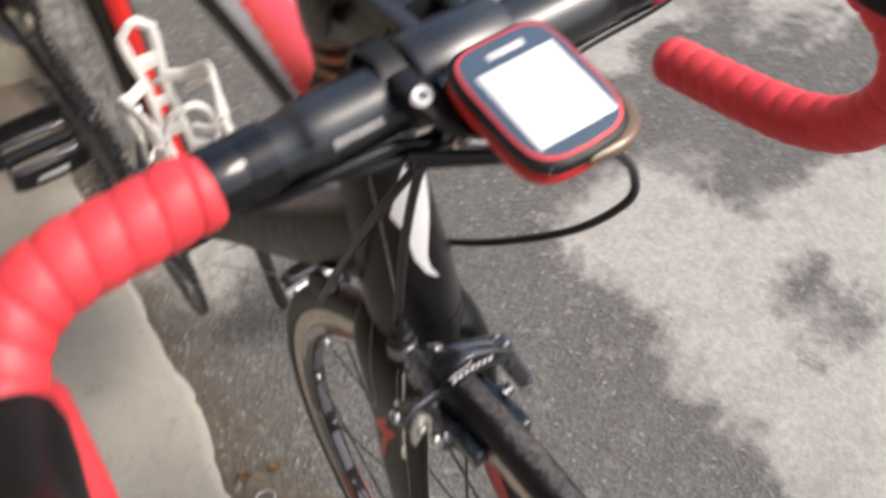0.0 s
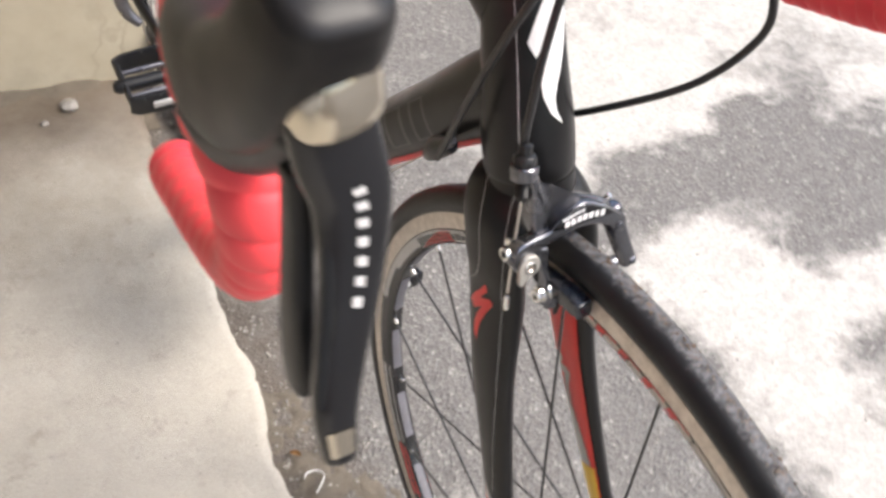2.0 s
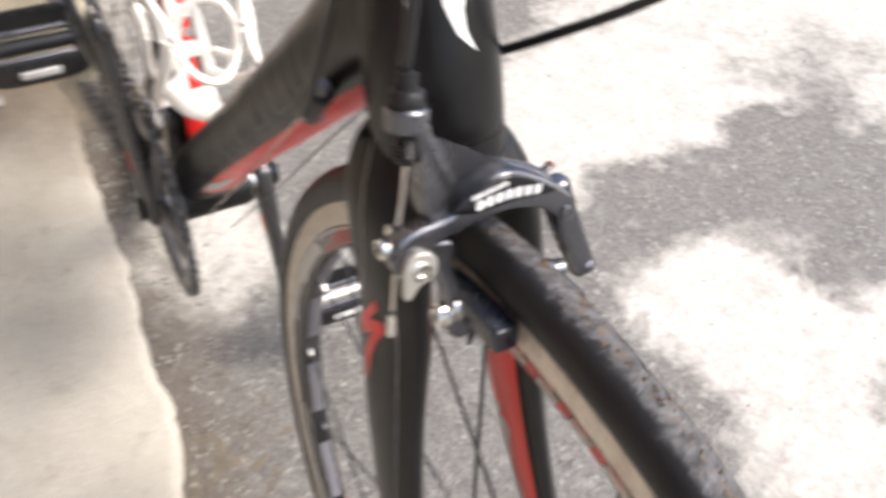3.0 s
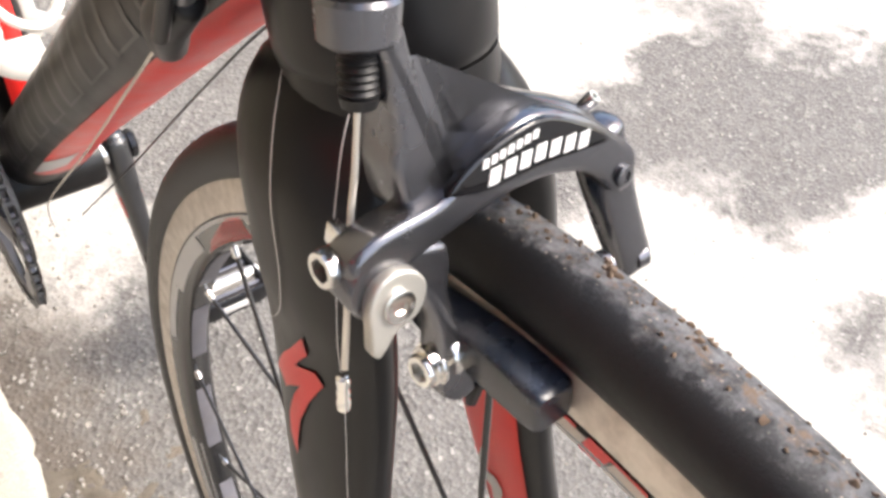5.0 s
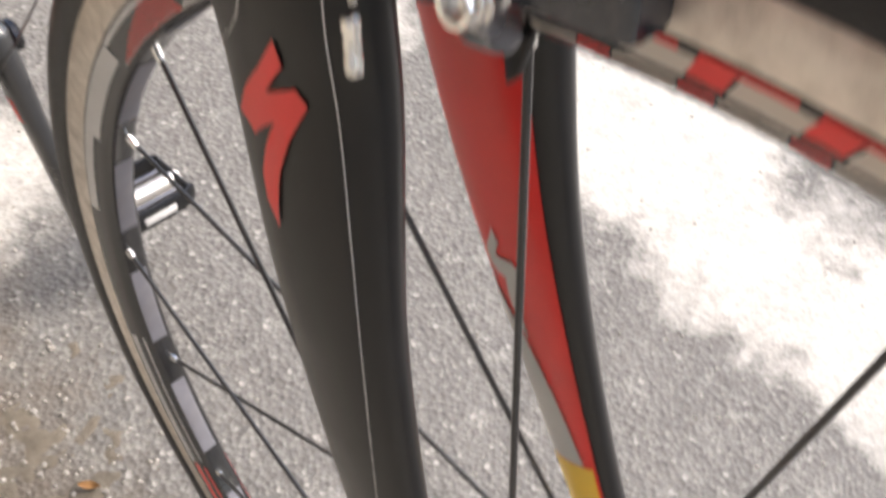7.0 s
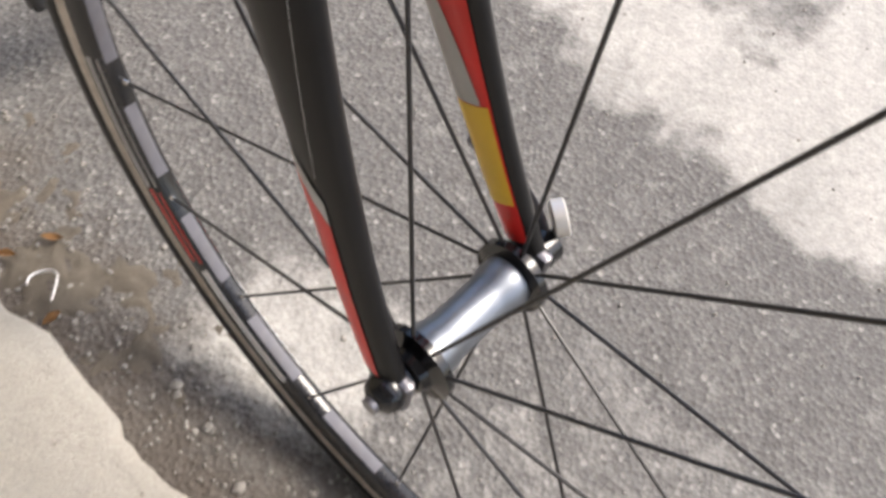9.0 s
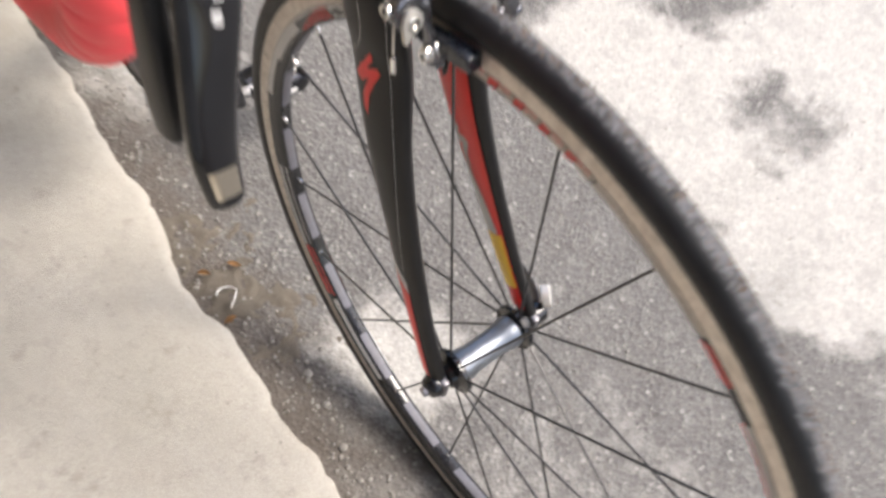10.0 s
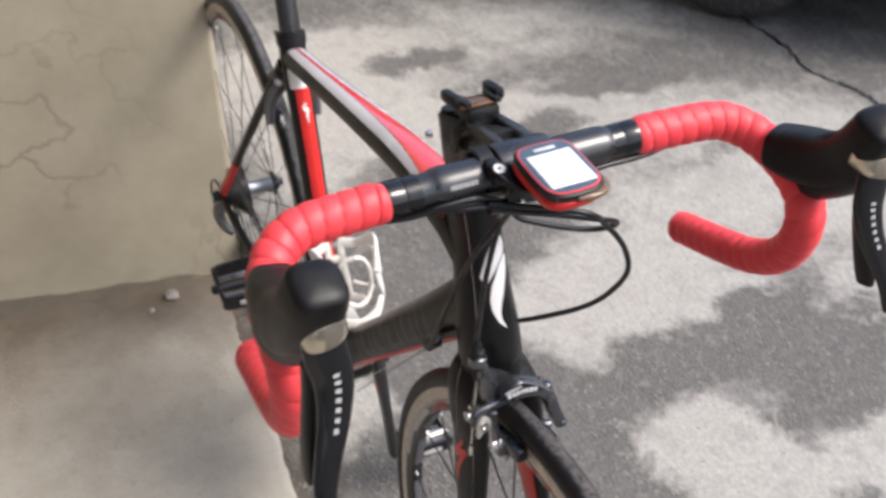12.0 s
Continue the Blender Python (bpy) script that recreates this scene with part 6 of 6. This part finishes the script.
def scatter_grit():
    """Loose stones along the broken edge of the slab and thinly over the asphalt."""
    rng = random.Random(7)
    bm = bmesh.new()
    spots = []
    for _ in range(900):
        y = rng.uniform(-0.5, 1.25)
        spots.append((slab_edge(y) + 0.012 + abs(rng.gauss(0, 0.05)), y, rng.uniform(0.0010, 0.0032)))
    for _ in range(900):
        spots.append((rng.uniform(-0.1, 1.4), rng.uniform(-0.5, 1.6), rng.uniform(0.0008, 0.0022)))
    for x, y, r in spots:
        m = Matrix.Translation((x, y, ground_height(x, y) + r * 0.3)) @ pose(0, 0, 0, rng.uniform(0, 360), rng.uniform(0, 60), rng.uniform(0, 360))
        made = bmesh.ops.create_icosphere(bm, subdivisions=1, radius=r, matrix=m)
        for v in made["verts"]:
            v.co += Vector((rng.uniform(-1, 1), rng.uniform(-1, 1), rng.uniform(-1, 1))) * r * 0.3
    ob = part("grit", bm, PEBBLE, sharp=20)
    tagged(ob, "loose pale grit scattered on the asphalt by the slab", "grit", kind="stuff")


def build_bits():
    for k, (x, y, r) in enumerate(((-0.152, 1.150, 0.016), (-0.055, 0.20, 0.006), (-0.06, 0.155, 0.005), (0.02, 0.31, 0.004), (-0.075, 0.10, 0.006), (-0.20, 1.125, 0.007))):
        z = ground_height(x, y) if x > slab_edge(y) else 0.017
        ob = part("pebble", pebble_mesh(k, r), PEBBLE, sharp=25)
        ob.location = (x, y, z + r * 0.4)
        tagged(ob, "small pale stone lying on the ground", "pebble", group="stones on the ground")
    curl = [(-0.082, 0.325, 0.006), (-0.072, 0.332, 0.010), (-0.064, 0.342, 0.008), (-0.069, 0.352, 0.006), (-0.081, 0.354, 0.008), (-0.088, 0.348, 0.011)]
    ob = part("plastic_scrap", sweep([(*p, 0.0022, 0.0007) for p in curl], ref=(0, 0, 1), n=8, per=6), SCRAP)
    tagged(ob, "curled scrap of white plastic at the slab's edge", "scrap")
    rng = random.Random(3)
    for k in range(3):
        x, y = (-0.075 + rng.uniform(-0.02, 0.03), 0.40 + rng.uniform(-0.09, 0.05))
        bm = bmesh.new()
        n = 8
        v = []
        for i in range(n + 1):
            t = i / n
            w = 0.0038 * math.sin(math.pi * t) ** 0.8
            v.append([bm.verts.new((s * w, (t - 0.5) * 0.016, 0.003 * (s * s) + 0.003 * math.sin(3 * t + k))) for s in (-1, 0, 1)])
        for a, b in zip(v, v[1:]):
            for i in range(2):
                bm.faces.new((a[i], a[i + 1], b[i + 1], b[i]))
        bmesh.ops.solidify(bm, geom=bm.faces, thickness=0.0004)
        ob = part("dry_leaf", bm, LEAF)
        ob.matrix_basis = Matrix.Translation((x, y, 0.004)) @ pose(0, 0, 0, rng.uniform(-12, 12), rng.uniform(-12, 12), rng.uniform(0, 360))
        tagged(ob, "brown dry leaf scrap in the dirt", "leaf", group="leaves in the dirt")
    bm = bmesh.new()
    def dirt(x, y):
        d = math.hypot((x + 0.065) / 0.075, (y - 0.36) / 0.15)
        return 0.0040 * (1 - d) + 0.0060 * noise.noise((x * 26, y * 26, 0)) + 0.0030 * noise.noise((x * 90, y * 90, 0)) + 0.0012 * noise.noise((x * 220, y * 220, 0)) - 0.0020 + ground_height(x, y)
    bm = displaced_grid(-0.16, 0.06, 0.12, 0.62, 0.004, dirt)
    ob = part("dirt_patch", bm, SOIL, sharp=80)
    tagged(ob, "brown dirt gathered along the slab's edge", "dirt", kind="stuff")


def build_wall_dirt():
    """Damp brown dirt along the foot of the wall."""
    def height(x, y):
        d = (1.190 - 0.190 * (x - 0.010) - y)
        lie = 0.017 if x < slab_edge(y) - 0.03 else 0.012
        return lie + 0.011 * (1 - d / 0.080) + 0.006 * noise.noise((x * 16, y * 16, 3)) + 0.002 * noise.noise((x * 80, y * 80, 3)) - 0.006
    bm = displaced_grid(-0.95, -0.03, 1.06, 1.36, 0.008, height)
    ob = part("dirt_strip", bm, SOIL, sharp=80)
    tagged(ob, "damp brown dirt along the foot of the wall", "dirt", kind="stuff")


def build_crack():
    """A dark open crack in the yard."""
    pts = [(1.80, 2.25), (1.87, 1.97), (1.885, 1.76), (1.875, 1.58), (1.818, 1.43), (1.856, 1.30), (1.852, 1.19), (1.80, 1.06), (1.84, 0.80)]
    rng = random.Random(5)
    fine = catmull([(x, y, 0.0) for x, y in pts], 10)
    bm = bmesh.new()
    v = []
    for x, y, _ in fine:
        w = rng.uniform(0.004, 0.011)
        dx = rng.uniform(-0.008, 0.008)
        v.append([bm.verts.new((x + dx - w, y, ground_height(x, y) + 0.0024)), bm.verts.new((x + dx, y, ground_height(x, y) + 0.0020)), bm.verts.new((x + dx + w, y, ground_height(x, y) + 0.0024))])
    for a, b in zip(v, v[1:]):
        for i in range(2):
            bm.faces.new((a[i], a[i + 1], b[i + 1], b[i]))
    ob = part("crack", bm, CAR_DARK)
    tagged(ob, "dark crack across the asphalt", "crack", kind="structure")


def build_car():
    """A dark blue car parked at the edge of the yard."""
    car = new("parked_car")
    tagged(car, "dark blue parked car with black tyres standing on the asphalt", "car")
    car.matrix_basis = Matrix.Translation((1.78, 1.80, 0)) @ pose(0, 0, 0, 0, 0, 35)
    body_rows = []
    for y, w, z0, z1 in ((-0.85, 0.62, 0.14, 0.62), (-0.78, 0.76, 0.09, 0.72), (-0.4, 0.82, 0.09, 0.84), (-0.1, 0.83, 0.17, 0.88), (0.3, 0.84, 0.19, 0.90), (1.4, 0.85, 0.19, 0.93), (2.4, 0.83, 0.20, 0.92), (2.9, 0.74, 0.26, 0.84), (3.0, 0.62, 0.32, 0.74)):
        body_rows.append((0.80, y, (z0 + z1) / 2, w, (z1 - z0) / 2))
    part("body", sweep(body_rows, n=36, e=4.0, per=5), CAR_PAINT, car, "dark blue body")
    cabin = [(0.80, 0.35, 0.86, 0.70, 0.06), (0.80, 0.75, 1.06, 0.66, 0.28), (0.80, 1.3, 1.12, 0.64, 0.34), (0.80, 2.0, 1.10, 0.63, 0.32), (0.80, 2.6, 0.92, 0.66, 0.08)]
    part("cabin", sweep(cabin, n=28, e=3.0, per=5), GLOSS_BLACK, car, "dark glazed cabin")
    for x in (0.0, 1.60):
        for y in (0.0, 2.15):
            sg = -1 if x == 0 else 1
            m = Matrix.Translation((x + 0.12 * -sg, y, 0.30))
            prof = [(-0.085, 0.19), (-0.088, 0.25), (-0.080, 0.285), (-0.05, 0.299), (0.05, 0.299), (0.080, 0.285), (0.088, 0.25), (0.085, 0.19)]
            wheel = part("wheel", lathe(prof, 48, m=m, closed=True), CAR_TYRE, car, "black car tyre")
            part("rim", lathe([(-0.06, 0.03), (-0.075, 0.17), (-0.080, 0.19), (0.08, 0.19), (0.07, 0.03)], 32, m=m), ALLOY_GREY, wheel)
    part("sill", block((0.10, 1.5, 0.06), Matrix.Translation((0.02, 1.07, 0.20)), 0.02), CAR_DARK, car)
    part("wheel_arch", sweep([(0.012, -0.36, 0.28, 0.012, 0.02), (0.008, -0.26, 0.56, 0.012, 0.02), (0.006, 0.0, 0.66, 0.012, 0.02), (0.008, 0.26, 0.56, 0.012, 0.02), (0.012, 0.36, 0.28, 0.012, 0.02)], n=10), CAR_DARK, car)


scatter_grit()
build_bits()
build_wall_dirt()
build_crack()
build_car()
